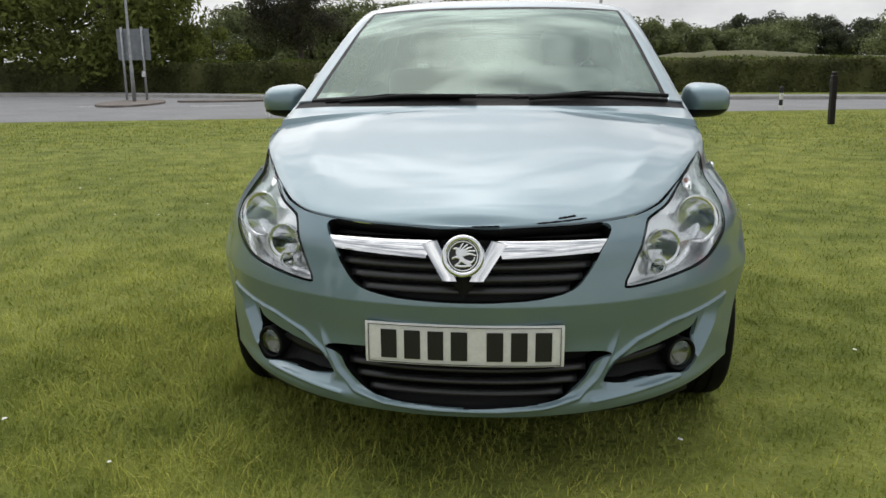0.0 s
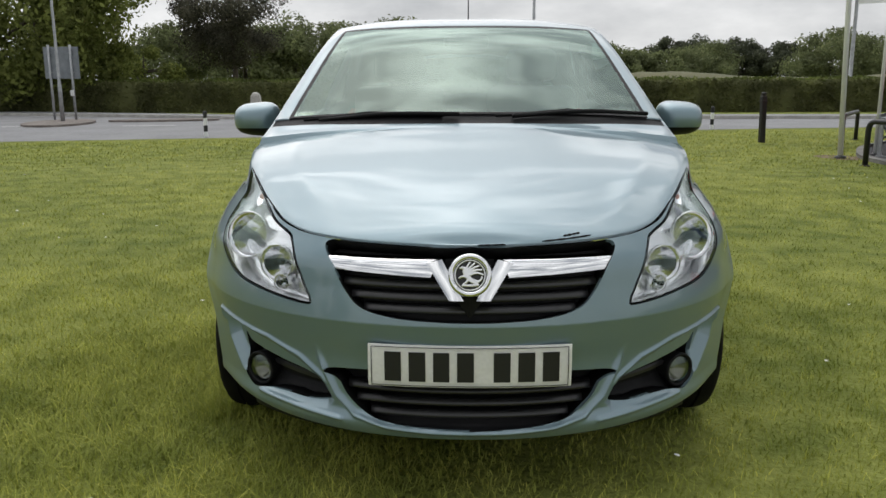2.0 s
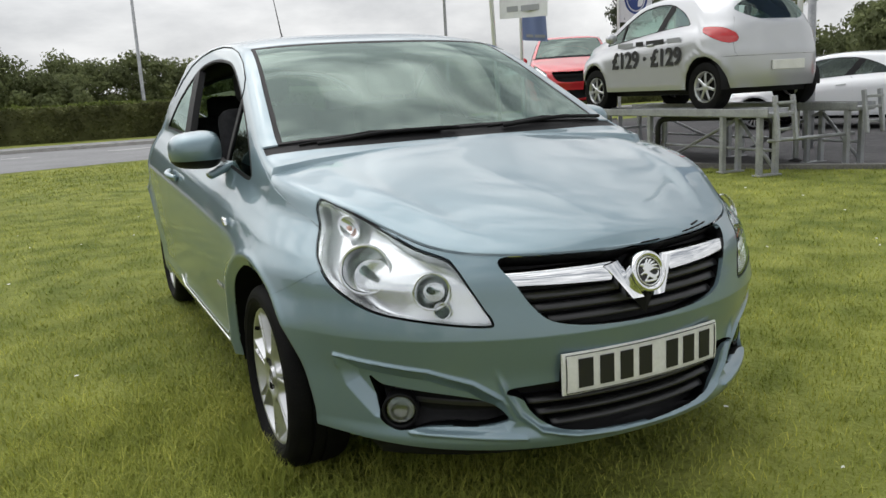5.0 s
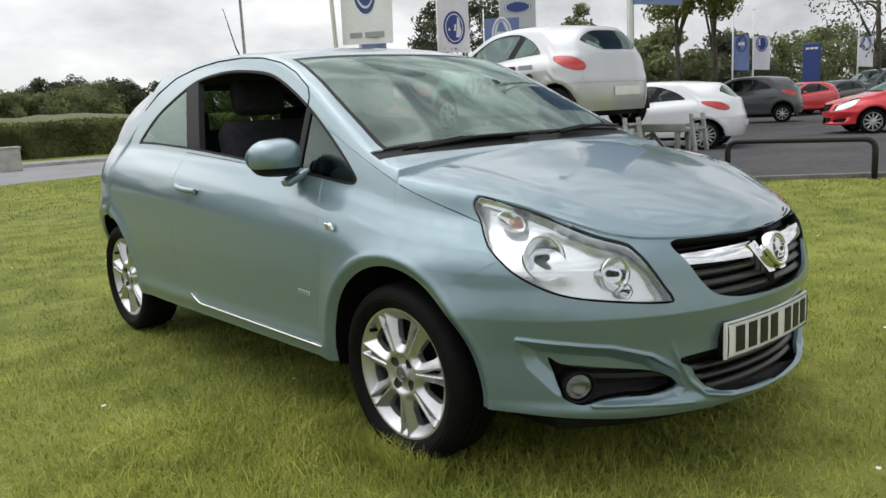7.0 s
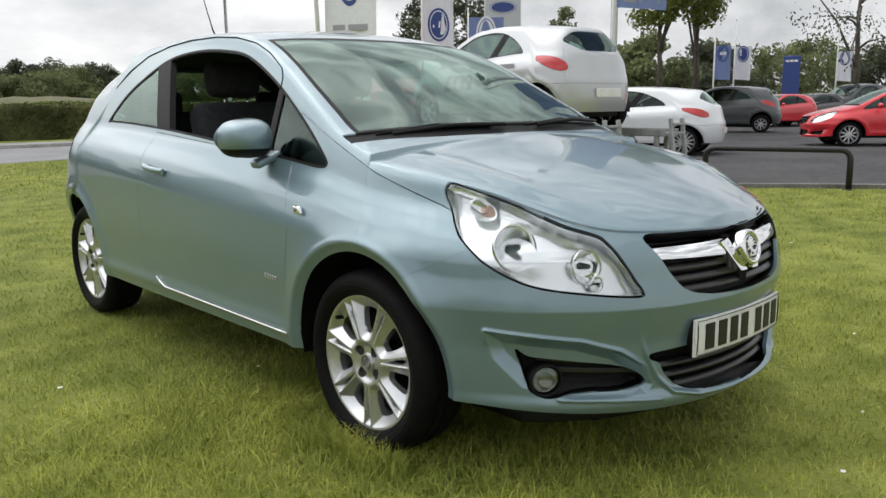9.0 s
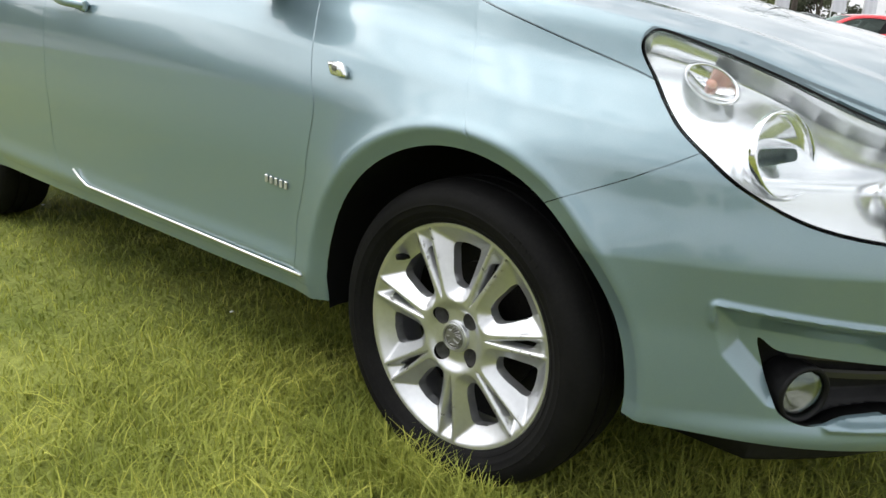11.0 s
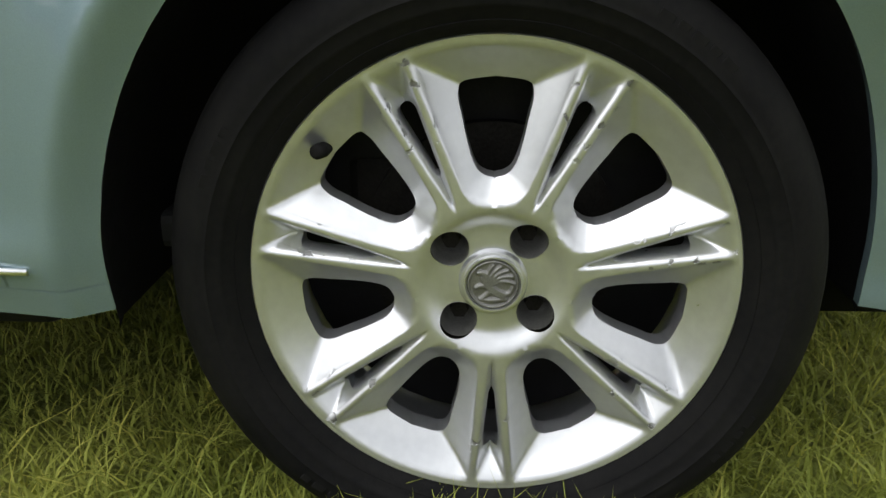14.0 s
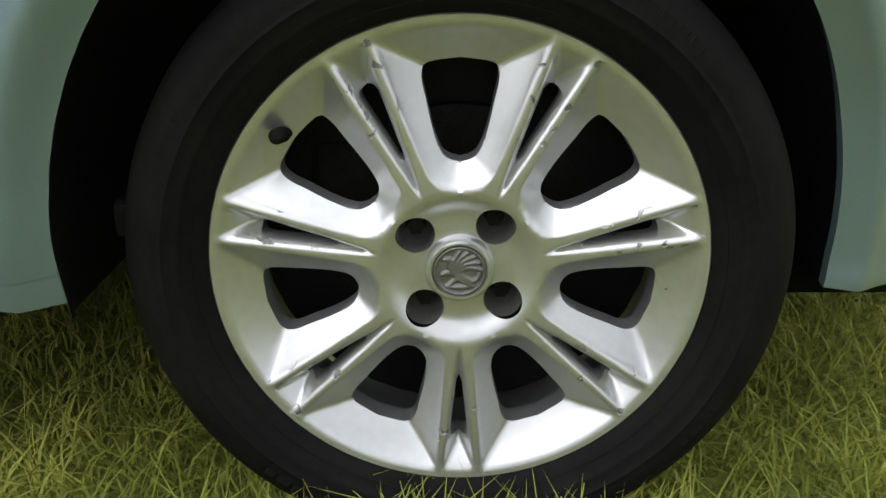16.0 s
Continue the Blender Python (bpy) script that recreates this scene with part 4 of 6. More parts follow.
def bowed(y_of, x0, x1, z0, z1, deep, n=24, z0b=None, z1b=None, back=0.0):
    """A bar across the nose that follows its curve, from x0 to x1, with a rounded front."""
    vs, fs = [], []
    for i in range(n + 1):
        t = i / n
        x = x0 + (x1 - x0) * t
        lo, hi = z0 + ((z0b if z0b is not None else z0) - z0) * t, z1 + ((z1b if z1b is not None else z1) - z1) * t
        y = y_of(x)
        h = hi - lo
        vs += [(x, y + deep, lo), (x, y + .003, lo), (x, y, lo + .12 * h), (x, y + back * .5 - .0015, lo + .5 * h), (x, y + back * .9, hi - .12 * h), (x, y + back + .003, hi), (x, y + deep + back, hi)]
    k = 7
    fs = [(i * k + j, (i + 1) * k + j, (i + 1) * k + (j + 1) % k, i * k + (j + 1) % k) for i in range(n) for j in range(k)]
    fs += [tuple(range(k)), tuple(range(n * k, n * k + k))[::-1]]
    return np.array(vs), fs


def nose_line(z, back=0.0):
    y0, w = float(nose_y(z)) + back, .85
    return lambda x: y0 + NOSE_L * (1 - (1 - min(1, abs(x) / w) ** 2.08) ** (1 / 2.08))


def front_trim(car, grille, intake):
    # grille slats, chrome bars, badge
    for z, w in ((.580, .272), (.611, .305), (.642, .326)):
        v, f = bowed(nose_line(z, .017), -w, w, z - .009, z + .009, .03, back=.012)
        link_mesh("grille_slat", v, f, GRILLE_BLACK, car)
    for s in (-1, 1):
        y = nose_line(.695, -.006)
        rows = []
        for q in np.linspace(0, 1, 25):
            lo, hi = Vector((.352 + (.100 - .352) * q, .672 + (.662 - .672) * q)), Vector((.384 + (.078 - .384) * q, .7045 + .004 * q))
            line = [lo.lerp(hi, c) for c in (0, .06, .3, .6, .94, 1)]
            rows.append([(s * p.x, y(p.x) + (p.y - .66) * .5 + d, p.y) for p, d in zip(line, (.004, 0, -.0025, -.0025, 0, .004))])
        leg = []
        for q in np.linspace(0, 1, 9):
            a, b = Vector((.112 - .058 * q, .700 - .088 * q)), Vector((.068 - .054 * q, .7095 - .0975 * q))
            line = [a.lerp(b, c) for c in (0, .05, .5, .95, 1)]
            leg.append([(s * p.x, y(p.x) + (p.y - .66) * .40 + d - .004, p.y) for p, d in zip(line, (.012, 0, -.002, 0, .012))])
        vs, fs = [], []
        for patch in (rows, leg):
            o, w = len(vs), len(patch[0])
            vs += [p for r in patch for p in r] + [(p[0], p[1] + .03, p[2]) for r in patch for p in r]
            n = len(patch) * w
            fs += [(o + i * w + k, o + (i + 1) * w + k, o + (i + 1) * w + k + 1, o + i * w + k + 1) for i in range(len(patch) - 1) for k in range(w - 1)]
            ring = [i * w for i in range(len(patch))] + [(len(patch) - 1) * w + k for k in range(1, w)] + [i * w + w - 1 for i in range(len(patch) - 2, -1, -1)] + [k for k in range(w - 2, 0, -1)]
            fs += [(o + a, o + b, o + b + n, o + a + n) for a, b in zip(ring, ring[1:] + ring[:1])]
        bm = bmesh.new()
        me = bpy.data.meshes.new("tmp")
        me.from_pydata(vs, [], fs)
        bm.from_mesh(me)
        bpy.data.meshes.remove(me)
        bmesh.ops.recalc_face_normals(bm, faces=bm.faces)
        part("chrome_bar", bm, CHROME, car, "chromed grille bar with a leg down beside the badge", True).data.set_sharp_from_angle(angle=radians(40))
    vv, ff = lathe([(.03, .0545), (-.012, .0545), (-.0175, .0525), (-.0200, .0485), (-.0190, .0440), (-.0150, .0400), (-.0130, .0390), (-.0130, .0)], 48, "y")
    badge = link_mesh("badge", vv, [q[::-1] for q in ff], CHROME, car, "round chrome badge with a plain emblem")
    badge.matrix_basis = Matrix.Translation((0, float(nose_y(.674)) - .008, .674)) @ Matrix.Rotation(radians(-15), 4, "X")
    em = part("badge_emblem", crest(.0395, .003, True), INK, badge, "white curved emblem on a black ground", True, Matrix.Translation((0, -.0146, 0)) @ Matrix.Rotation(radians(90), 4, "Z"))
    em.data.materials.append(SATIN)
    keel = bmesh.new()
    y = nose_line(.60, .004)
    a = [keel.verts.new(p) for p in ((-.045, y(.045) + .02, .625), (.045, y(.045) + .02, .625), (.0, y(0) + .0, .560), (0, y(0) - .002, .615))]
    for q in ((0, 3, 2), (3, 1, 2), (0, 1, 3), (0, 2, 1)):
        keel.faces.new([a[i] for i in q])
    part("grille_keel", keel, PLASTIC, car)
    # lower intake: slats, and a bright lower lip
    for z, w in ((.292, .262), (.325, .300), (.358, .322)):
        v, f = bowed(nose_line(z, .018), -w, w, z - .009, z + .008, .03, back=.010)
        link_mesh("intake_slat", v, f, GRILLE_BLACK, car)
    # number plate, bowed a little with the bumper, with bars where the characters stand
    def plate_y(x):
        return -.855 + .30 * x * x
    v, f = bowed(lambda x: plate_y(x) + .010, -.250, .250, .385, .489, .03)
    link_mesh("plate_holder", v, f, PLASTIC, car)
    v, f = bowed(plate_y, -.260, .260, .3815, .4925, .008)
    plate = link_mesh("number_plate", v, f, PLATE_WHITE, car, "white plate with black bars for its characters", smooth=False)
    for x0, x1, z0, z1 in ((-.252, .252, .3855, .3867), (-.252, .252, .4873, .4885), (-.252, -.2505, .3868, .4872), (.2505, .252, .3868, .4872)):
        v, f = bowed(lambda x: plate_y(x) - .0032, x0, x1, z0, z1, .003)
        link_mesh("border_line", v, f, INK, plate, smooth=False)
    x = -.222
    for k, w in enumerate((.052, .052, .050, .052, 0, .052, .052, .052)):
        if w:
            xm = x + w / 2
            part("character_bar", box(w * .82, .002, .078, (xm, plate_y(xm) - .0028, .437), .0006, 1, Euler((0, 0, .60 * xm)).to_matrix()), INK, plate)
        x += (w if w else .030) + .0105 * (w > 0)


def mirrors_and_handles(car):
    for s in (-1, 1):
        # mirror: a rounded shell, black lower half and foot, glass behind
        bm = bmesh.new()
        bmesh.ops.create_uvsphere(bm, u_segments=36, v_segments=22, radius=1)
        for v in bm.verts:
            x, y, z = v.co
            r = 1 - .25 * max(0, y)
            x, z = math.copysign(abs(x) ** .60, x), math.copysign(abs(z) ** .74, z)
            v.co = (.095 * x, .105 * (y if y < 0 else .35 * y), .069 * z * r * (1.0 - .10 * x * s))
        bmesh.ops.recalc_face_normals(bm, faces=bm.faces)
        at = Matrix.Translation((s * .872, .605, 1.0))
        up = bm.copy()
        bmesh.ops.bisect_plane(up, geom=up.verts[:] + up.edges[:] + up.faces[:], plane_co=(0, 0, -.034), plane_no=(0, 0, 1), clear_inner=True)
        bmesh.ops.bisect_plane(bm, geom=bm.verts[:] + bm.edges[:] + bm.faces[:], plane_co=(0, 0, -.034), plane_no=(0, 0, 1), clear_outer=True)
        shell = part("door_mirror", up, PAINT, car, "blue-green door mirror with a black base", True, at)
        part("mirror_base", bm, PLASTIC, shell, "", True)
        foot = box(.11, .06, .03, (-s * .085, -.01, -.078), .012, 2, Euler((0, radians(s * 22), 0)).to_matrix())
        part("mirror_foot", foot, PAINT, shell)
        gl = bmesh.new()
        bmesh.ops.create_circle(gl, cap_ends=True, segments=28, radius=1, matrix=Matrix.Translation((0, .042, 0)) @ Matrix.Diagonal((.088, 1, .058, 1)) @ Matrix.Rotation(radians(-90), 4, "X"))
        part("mirror_glass", gl, CHROME, shell)
        # handle: a cupped hollow and a bowed pull
        v = [(s * (.848 + .024 * math.sin(math.pi * t)), 1.335 + .20 * t, .842 + .022 * t) for t in np.linspace(0, 1, 14)]
        h = bar("door_handle", v, [.010 + .004 * math.sin(math.pi * t) for t in np.linspace(0, 1, 14)], PAINT, car, "blue-green door pull")
        lock = box(.012, .03, .03, (s * .853, 1.345, .842), .006)
        part("lock_cover", lock, PAINT, h)
        # side repeater and door emblem
        rep = box(.014, .044, .028, (s * .849, .304, .769), .006, 2)
        for v in rep.verts:
            v.co.y += (v.co.z - .769) * .5
        lamp = part("side_repeater", rep, LAMP_TRIM, car, "small clear side repeater", True)
        part("repeater_bulb", box(.004, .014, .010, (s * .856, .306, .770), .003, 1), GREY_ALLOY, lamp)
        for k in range(5):
            em = box(.004, .010, .018, (s * .8555, .455 + .017 * k, .512 + .001 * k), .002, 1)
            part("door_emblem_bar", em, SILVER_PAINT, car)
        # bright strip along the sill, turned up at its rear end
        pts = [(s * (.851 + .004), .40 + .99 * t, .325 + .010 * t) for t in np.linspace(0, 1, 16)] + [(s * .853, 1.44, .349), (s * .853, 1.48, .369)]
        bar("sill_strip", pts, .0036, SATIN, car, "bright sill strip", 8)
    # the line where door frame and roof meet
    flat = CAR_GRID[0].reshape(-1, 5)
    for s in (-1, 1):
        pts = []
        for y, z in ((.668, 1.175), (.675, 1.215), (.70, 1.252), (.82, 1.315), (.95, 1.362), (1.12, 1.394), (1.30, 1.408), (1.52, 1.408), (1.72, 1.392), (1.92, 1.355), (2.08, 1.29), (2.2, 1.21)):
            i = np.argmin((flat[:, 1] - y) ** 2 + (flat[:, 2] - z) ** 2)
            pts.append((-s * (flat[i, 0] - .001), y, z))
        bar("roof_ditch", pts, .0026, PLASTIC, car, "dark joint round the door frame", 6)
    # wipers
    for pts in ([(-.54, .200, 1.046), (-.30, .17, 1.072), (-.03, .15, 1.070)], [(.16, .150, 1.062), (.42, .185, 1.080), (.66, .245, 1.066)]):
        q = bar("wiper_arm", bent([(a, b - .028, q - .034) for a, b, q in pts], .08), .0075, PLASTIC, car, "black wiper")
        blade = [(p[0] - .06, p[1] - .012, p[2] - .034) for p in pts]
        bar("wiper_blade", blade, [.004, .008, .004], PLASTIC, q, "", 6)
    # aerial and the line of the roof ditches
    bar("aerial", [(.02, 2.38, 1.42), (.02, 2.50, 1.56), (.02, 2.62, 1.80)], [.006, .004, .0022], PLASTIC, car, "black roof aerial", 8)


def cabin(car):
    part("cabin_floor", box(1.36, 2.4, .04, (0, 1.45, .30), .01), TRIM, car)
    dash = box(1.30, .42, .26, (0, .42, .82), .06, 3)
    d = part("dashboard", dash, TRIM, car, "dark dashboard", True)
    part("dash_shelf", box(1.24, .36, .05, (0, .30, .955), .02), TRIM, car)
    part("paper_sheet", box(.15, .10, .004, (-.36, .33, .985), .001, 1, Euler((radians(18), 0, 0)).to_matrix()), PAPER, car, "white paper on the dashboard")
    a = np.linspace(0, 2 * np.pi, 41)
    ctr, tilt = Vector((-.35, .80, .86)), Euler((radians(62), 0, 0)).to_matrix()
    ring = [tuple(ctr + tilt @ Vector((.18 * math.cos(t), .18 * math.sin(t), 0))) for t in a]
    sw = bar("steering_wheel", ring, .016, TRIM, car, "black steering wheel", 8)
    part("steering_hub", box(.15, .12, .04, tuple(ctr), .02, 2, tilt), TRIM, sw)
    bar("steering_column", [tuple(ctr), (-.35, .45, .72)], .035, TRIM, sw)
    for x in (-.35, .35):
        seat = part("front_seat", box(.50, .50, .17, (x, 1.22, .50), .06, 3), CLOTH, car, "dark cloth front seat", True)
        part("seat_back", box(.48, .15, .62, (x, 1.50, .83), .06, 3, Euler((radians(-16), 0, 0)).to_matrix()), CLOTH, seat, "", True)
        part("headrest", box(.27, .10, .17, (x, 1.62, 1.24), .045, 3, Euler((radians(-10), 0, 0)).to_matrix()), CLOTH, seat, "", True)
        for dx in (-.06, .06):
            bar("headrest_post", [(x + dx, 1.57, 1.08), (x + dx, 1.61, 1.20)], .006, CHROME, seat, "", 8)
    bench = part("rear_bench", box(1.22, .46, .16, (0, 2.02, .52), .06, 3), CLOTH, car, "dark cloth rear bench", True)
    part("bench_back", box(1.20, .14, .55, (0, 2.30, .82), .05, 3, Euler((radians(-20), 0, 0)).to_matrix()), CLOTH, bench, "", True)
    for x in (-.36, .36):
        part("rear_headrest", box(.24, .08, .14, (x, 2.42, 1.13), .035, 3), CLOTH, bench, "", True)
    for s in (-1, 1):
        part("door_card", box(.05, 1.15, .52, (s * .745, .98, .62), .02), TRIM, car)
        part("rear_card", box(.05, .9, .50, (s * .70, 2.05, .70), .02), TRIM, car)
    part("mirror_inside", box(.20, .03, .06, (0, .86, 1.32), .02), TRIM, car)


car = build_hatchback()


# ---- ground, road and car park ----
def plate(name, outline, z, mat, label, category, thick=0.0):
    """A flat sheet with an outline of (x, y), cut into triangles."""
    bm = bmesh.new()
    vs = [bm.verts.new((x, y, z)) for x, y in outline]
    f = bm.faces.new(vs)
    if f.calc_area() and f.normal.z < 0:
        f.normal_flip()
    bm.normal_update()
    if f.normal.z < 0:
        f.normal_flip()
    if thick:
        r = bmesh.ops.extrude_face_region(bm, geom=[f])
        bmesh.ops.translate(bm, verts=[g for g in r["geom"] if isinstance(g, bmesh.types.BMVert)], vec=(0, 0, thick))
        bmesh.ops.recalc_face_normals(bm, faces=bm.faces)
    bmesh.ops.triangulate(bm, faces=bm.faces)
    me = bpy.data.meshes.new(name)
    bm.to_mesh(me)
    bm.free()
    me.materials.append(mat)
    return tagged(new(name, me), label, category, kind="structure")


def lets_light_through(m, share):
    """Leaves and blades pass some light: a translucent share of the same colour."""
    t = m.node_tree
    b, o = t.nodes["Principled BSDF"], t.nodes["Material Output"]
    tl, mix = t.nodes.new("ShaderNodeBsdfTranslucent"), t.nodes.new("ShaderNodeMixShader")
    mix.inputs[0].default_value = share
    links(t, (b.inputs["Base Color"].links[0].from_socket, tl.inputs["Color"]), (b.outputs[0], mix.inputs[1]), (tl.outputs[0], mix.inputs[2]), (mix.outputs[0], o.inputs["Surface"]))


def grass_material(name, ground):
    m = material(name, (0.1, 0.15, 0.02), 0.9 if ground else 0.62, 0, 0, 0.14)
    t = m.node_tree
    b = t.nodes["Principled BSDF"]
    co, big, mid = t.nodes.new("ShaderNodeTexCoord"), t.nodes.new("ShaderNodeTexNoise"), t.nodes.new("ShaderNodeTexNoise")
    big.inputs["Scale"].default_value, mid.inputs["Scale"].default_value = 0.45, 3.2
    big.inputs["Detail"].default_value, mid.inputs["Detail"].default_value = 4, 8
    r1, r2 = t.nodes.new("ShaderNodeValToRGB"), t.nodes.new("ShaderNodeValToRGB")
    k = 1.3 if ground else 1.95
    for r, lo, hi in ((r1, (0.102, 0.132, 0.023), (0.192, 0.214, 0.043)), (r2, (0.070, 0.086, 0.021), (0.226, 0.236, 0.066))):
        r.color_ramp.elements[0].position, r.color_ramp.elements[1].position = 0.36, 0.64
        r.color_ramp.elements[0].color, r.color_ramp.elements[1].color = (*[c * k for c in lo], 1), (*[c * k for c in hi], 1)
    mix = t.nodes.new("ShaderNodeMix")
    mix.data_type = "RGBA"
    mix.inputs["Factor"].default_value = 0.5
    links(t, (co.outputs["Object"], big.inputs["Vector"]), (co.outputs["Object"], mid.inputs["Vector"]), (big.outputs["Fac"], r1.inputs["Fac"]), (mid.outputs["Fac"], r2.inputs["Fac"]),
          (r1.outputs["Color"], mix.inputs["A"]), (r2.outputs["Color"], mix.inputs["B"]))
    last = mix.outputs["Result"]
    if ground:
        n, bp = t.nodes.new("ShaderNodeTexNoise"), t.nodes.new("ShaderNodeBump")
        n.inputs["Scale"].default_value, n.inputs["Detail"].default_value = 38, 8
        bp.inputs["Strength"].default_value, bp.inputs["Distance"].default_value = 1.0, 0.03
        links(t, (co.outputs["Object"], n.inputs["Vector"]), (n.outputs["Fac"], bp.inputs["Height"]), (bp.outputs["Normal"], b.inputs["Normal"]))
    else:
        geo, r3, mx = t.nodes.new("ShaderNodeNewGeometry"), t.nodes.new("ShaderNodeValToRGB"), t.nodes.new("ShaderNodeMix")
        mx.data_type, mx.blend_type = "RGBA", "MULTIPLY"
        mx.inputs["Factor"].default_value = 1.0
        cr = r3.color_ramp
        cr.elements[0].color, cr.elements[1].color = (0.80, 0.80, 0.66, 1), (1.36, 1.27, 1.0, 1)
        e = cr.elements.new(0.80)
        e.color = (1.05, 1.02, 0.9, 1)
        e = cr.elements.new(0.90)
        e.color = (1.6, 1.4, 1.3, 1)
        links(t, (geo.outputs["Random Per Island"], r3.inputs["Fac"]), (last, mx.inputs["A"]), (r3.outputs["Color"], mx.inputs["B"]))
        last = mx.outputs["Result"]
    links(t, (last, b.inputs["Base Color"]))
    if not ground:
        lets_light_through(m, 0.20)
    return m


GRASS, BLADE = grass_material("lawn", True), grass_material("grass_blades", False)
ASPHALT = mottled(material("road_asphalt", (0.2, 0.2, 0.21), 0.9), 0.7, (0.185, 0.185, 0.19), (0.25, 0.25, 0.255), bump=0.4, bump_scale=90)
TARMAC = mottled(material("car_park_tarmac", (0.07, 0.07, 0.075), 0.92, spec=0.25), 0.6, (0.048, 0.047, 0.049), (0.085, 0.083, 0.085), bump=0.4, bump_scale=90)
CONCRETE = mottled(material("kerb_concrete", (0.4, 0.39, 0.37), 0.85), 3, (0.30, 0.29, 0.27), (0.48, 0.47, 0.44), bump=0.3)
OLD_KERB = mottled(material("weathered_edging", (0.17, 0.165, 0.155), 0.9), 3, (0.12, 0.115, 0.105), (0.21, 0.205, 0.19), bump=0.3)
ISLAND = mottled(material("worn_brown_paving", (.2, .17, .15), .9), 2, (.13, .11, .095), (.24, .21, .19), bump=.4)
STONE = mottled(material("pale_stone", (0.42, 0.41, 0.37), 0.9), 4, (0.32, 0.31, 0.27), (0.5, 0.49, 0.45), bump=0.5)
SOIL = mottled(material("bare_soil", (0.16, 0.11, 0.07), 0.95), 4, (0.11, 0.075, 0.045), (0.22, 0.16, 0.10), bump=0.8)
WHITE_LINE = material("road_paint", (0.7, 0.7, 0.68), 0.7)

plate("ground", [(-1500, -1500), (1500, -1500), (1500, 1500), (-1500, 1500)], 0.0, GRASS, "mown green lawn running out to the fields", "ground")
near = [(x, 16.2 + .25 * x - .004 * max(0, x - 8) ** 2 * 3) for x in (-70, -40, -20, -9, 0, 8, 14, 20, 40, 90)]
near = [(x, max(y, -1.0)) for x, y in near]
far = [(90, 21.5), (40, 22.6), (20, 23.4), (8, 23.9), (-7, 24.0), (-10, 25.6), (-18, 28.6), (-40, 29.5), (-70, 30)]
plate("road", near + far, .006, ASPHALT, "pale grey asphalt road beyond the lawn", "road")
q = np.array(far)
d = q + [0, .14]
n = len(q)
vv = np.concatenate([np.c_[p, np.full(n, z)] for p, z in ((q, .0), (q, .11), (d, .11), (d, .0))])
ff = [(k * n + i, k * n + i + 1, (k + 1) * n + i + 1, (k + 1) * n + i) for k in range(3) for i in range(n - 1)]
tagged(link_mesh("kerb", vv, ff, CONCRETE, smooth=False), "grey concrete kerb along the far side of the road", "kerb", kind="structure")
plate("pavement", [(x, y + .14) for x, y in far] + [(x, y + 2.1) for x, y in far[::-1]], .09, ASPHALT, "grey footpath beyond the road", "pavement")

# the car park's edge bends away from the lawn
edge_x = curve((-30, 22), (-8, 14.5), (-2, 11.2), (1, 9.2), (2.5, 8.2), (4, 7.0), (5.2, 6.25), (6.8, 5.95), (9.2, 6.05), (11, 6.7), (13, 8.2), (15, 10.5), (17, 14.0))
ys = np.r_[np.linspace(-30, -2, 12), np.linspace(-1, 17, 46)]
rim_line = [(float(edge_x(y)), float(y)) for y in ys]
plate("car_park", rim_line + [(140, 17), (140, -30)], .012, TARMAC, "dark grey tarmac of the car sales park", "car park")
kl = np.array(rim_line)
vv, ff = [], []
for k, (dx, z) in enumerate(((-.06, .0), (-.06, .055), (.06, .06), (.06, .0))):
    vv.append(np.c_[kl[:, 0] + dx, kl[:, 1], np.full(len(kl), z)])
n = len(kl)
ff = [(k * n + i, k * n + i + 1, (k + 1) * n + i + 1, (k + 1) * n + i) for k in range(3) for i in range(n - 1)]
tagged(link_mesh("kerb", np.concatenate(vv), ff, OLD_KERB, smooth=False), "low weathered concrete edging of the car park", "kerb", kind="structure")
plate("soil_patch", [(5.85 + .30 * math.cos(a) * (1 + .2 * math.sin(3 * a)), 9.9 + .45 * math.sin(a)) for a in np.linspace(0, 6.1, 18)], .006, SOIL, "bare brown soil round the flagpole", "soil")
# traffic islands with kerbs
for cx, cy, lx, ly, turn in ((-12.2, 21.6, .95, 2.2, .25), (-9.6, 23.3, 1.7, .55, .35)):
    pts = []
    for a in np.linspace(0, 2 * math.pi, 28, endpoint=False):
        px, py = lx * math.cos(a), ly * math.sin(a)
        pts.append((cx + px * math.cos(turn) - py * math.sin(turn), cy + px * math.sin(turn) + py * math.cos(turn)))
    plate("traffic_island", pts, .007, ISLAND, "low worn brown-paved traffic island in the road", "traffic island", .06)
for k in range(5):
    x = -13 + 3.3 * k
    plate("lane_mark", [(x, 18.4 + .25 * x * .5 + 3), (x + 1.4, 18.55 + .25 * x * .5 + 3.1), (x + 1.4, 18.66 + .25 * x * .5 + 3.1), (x, 18.51 + .25 * x * .5 + 3)], .011, WHITE_LINE, "worn white dash painted on the road", "road marking")


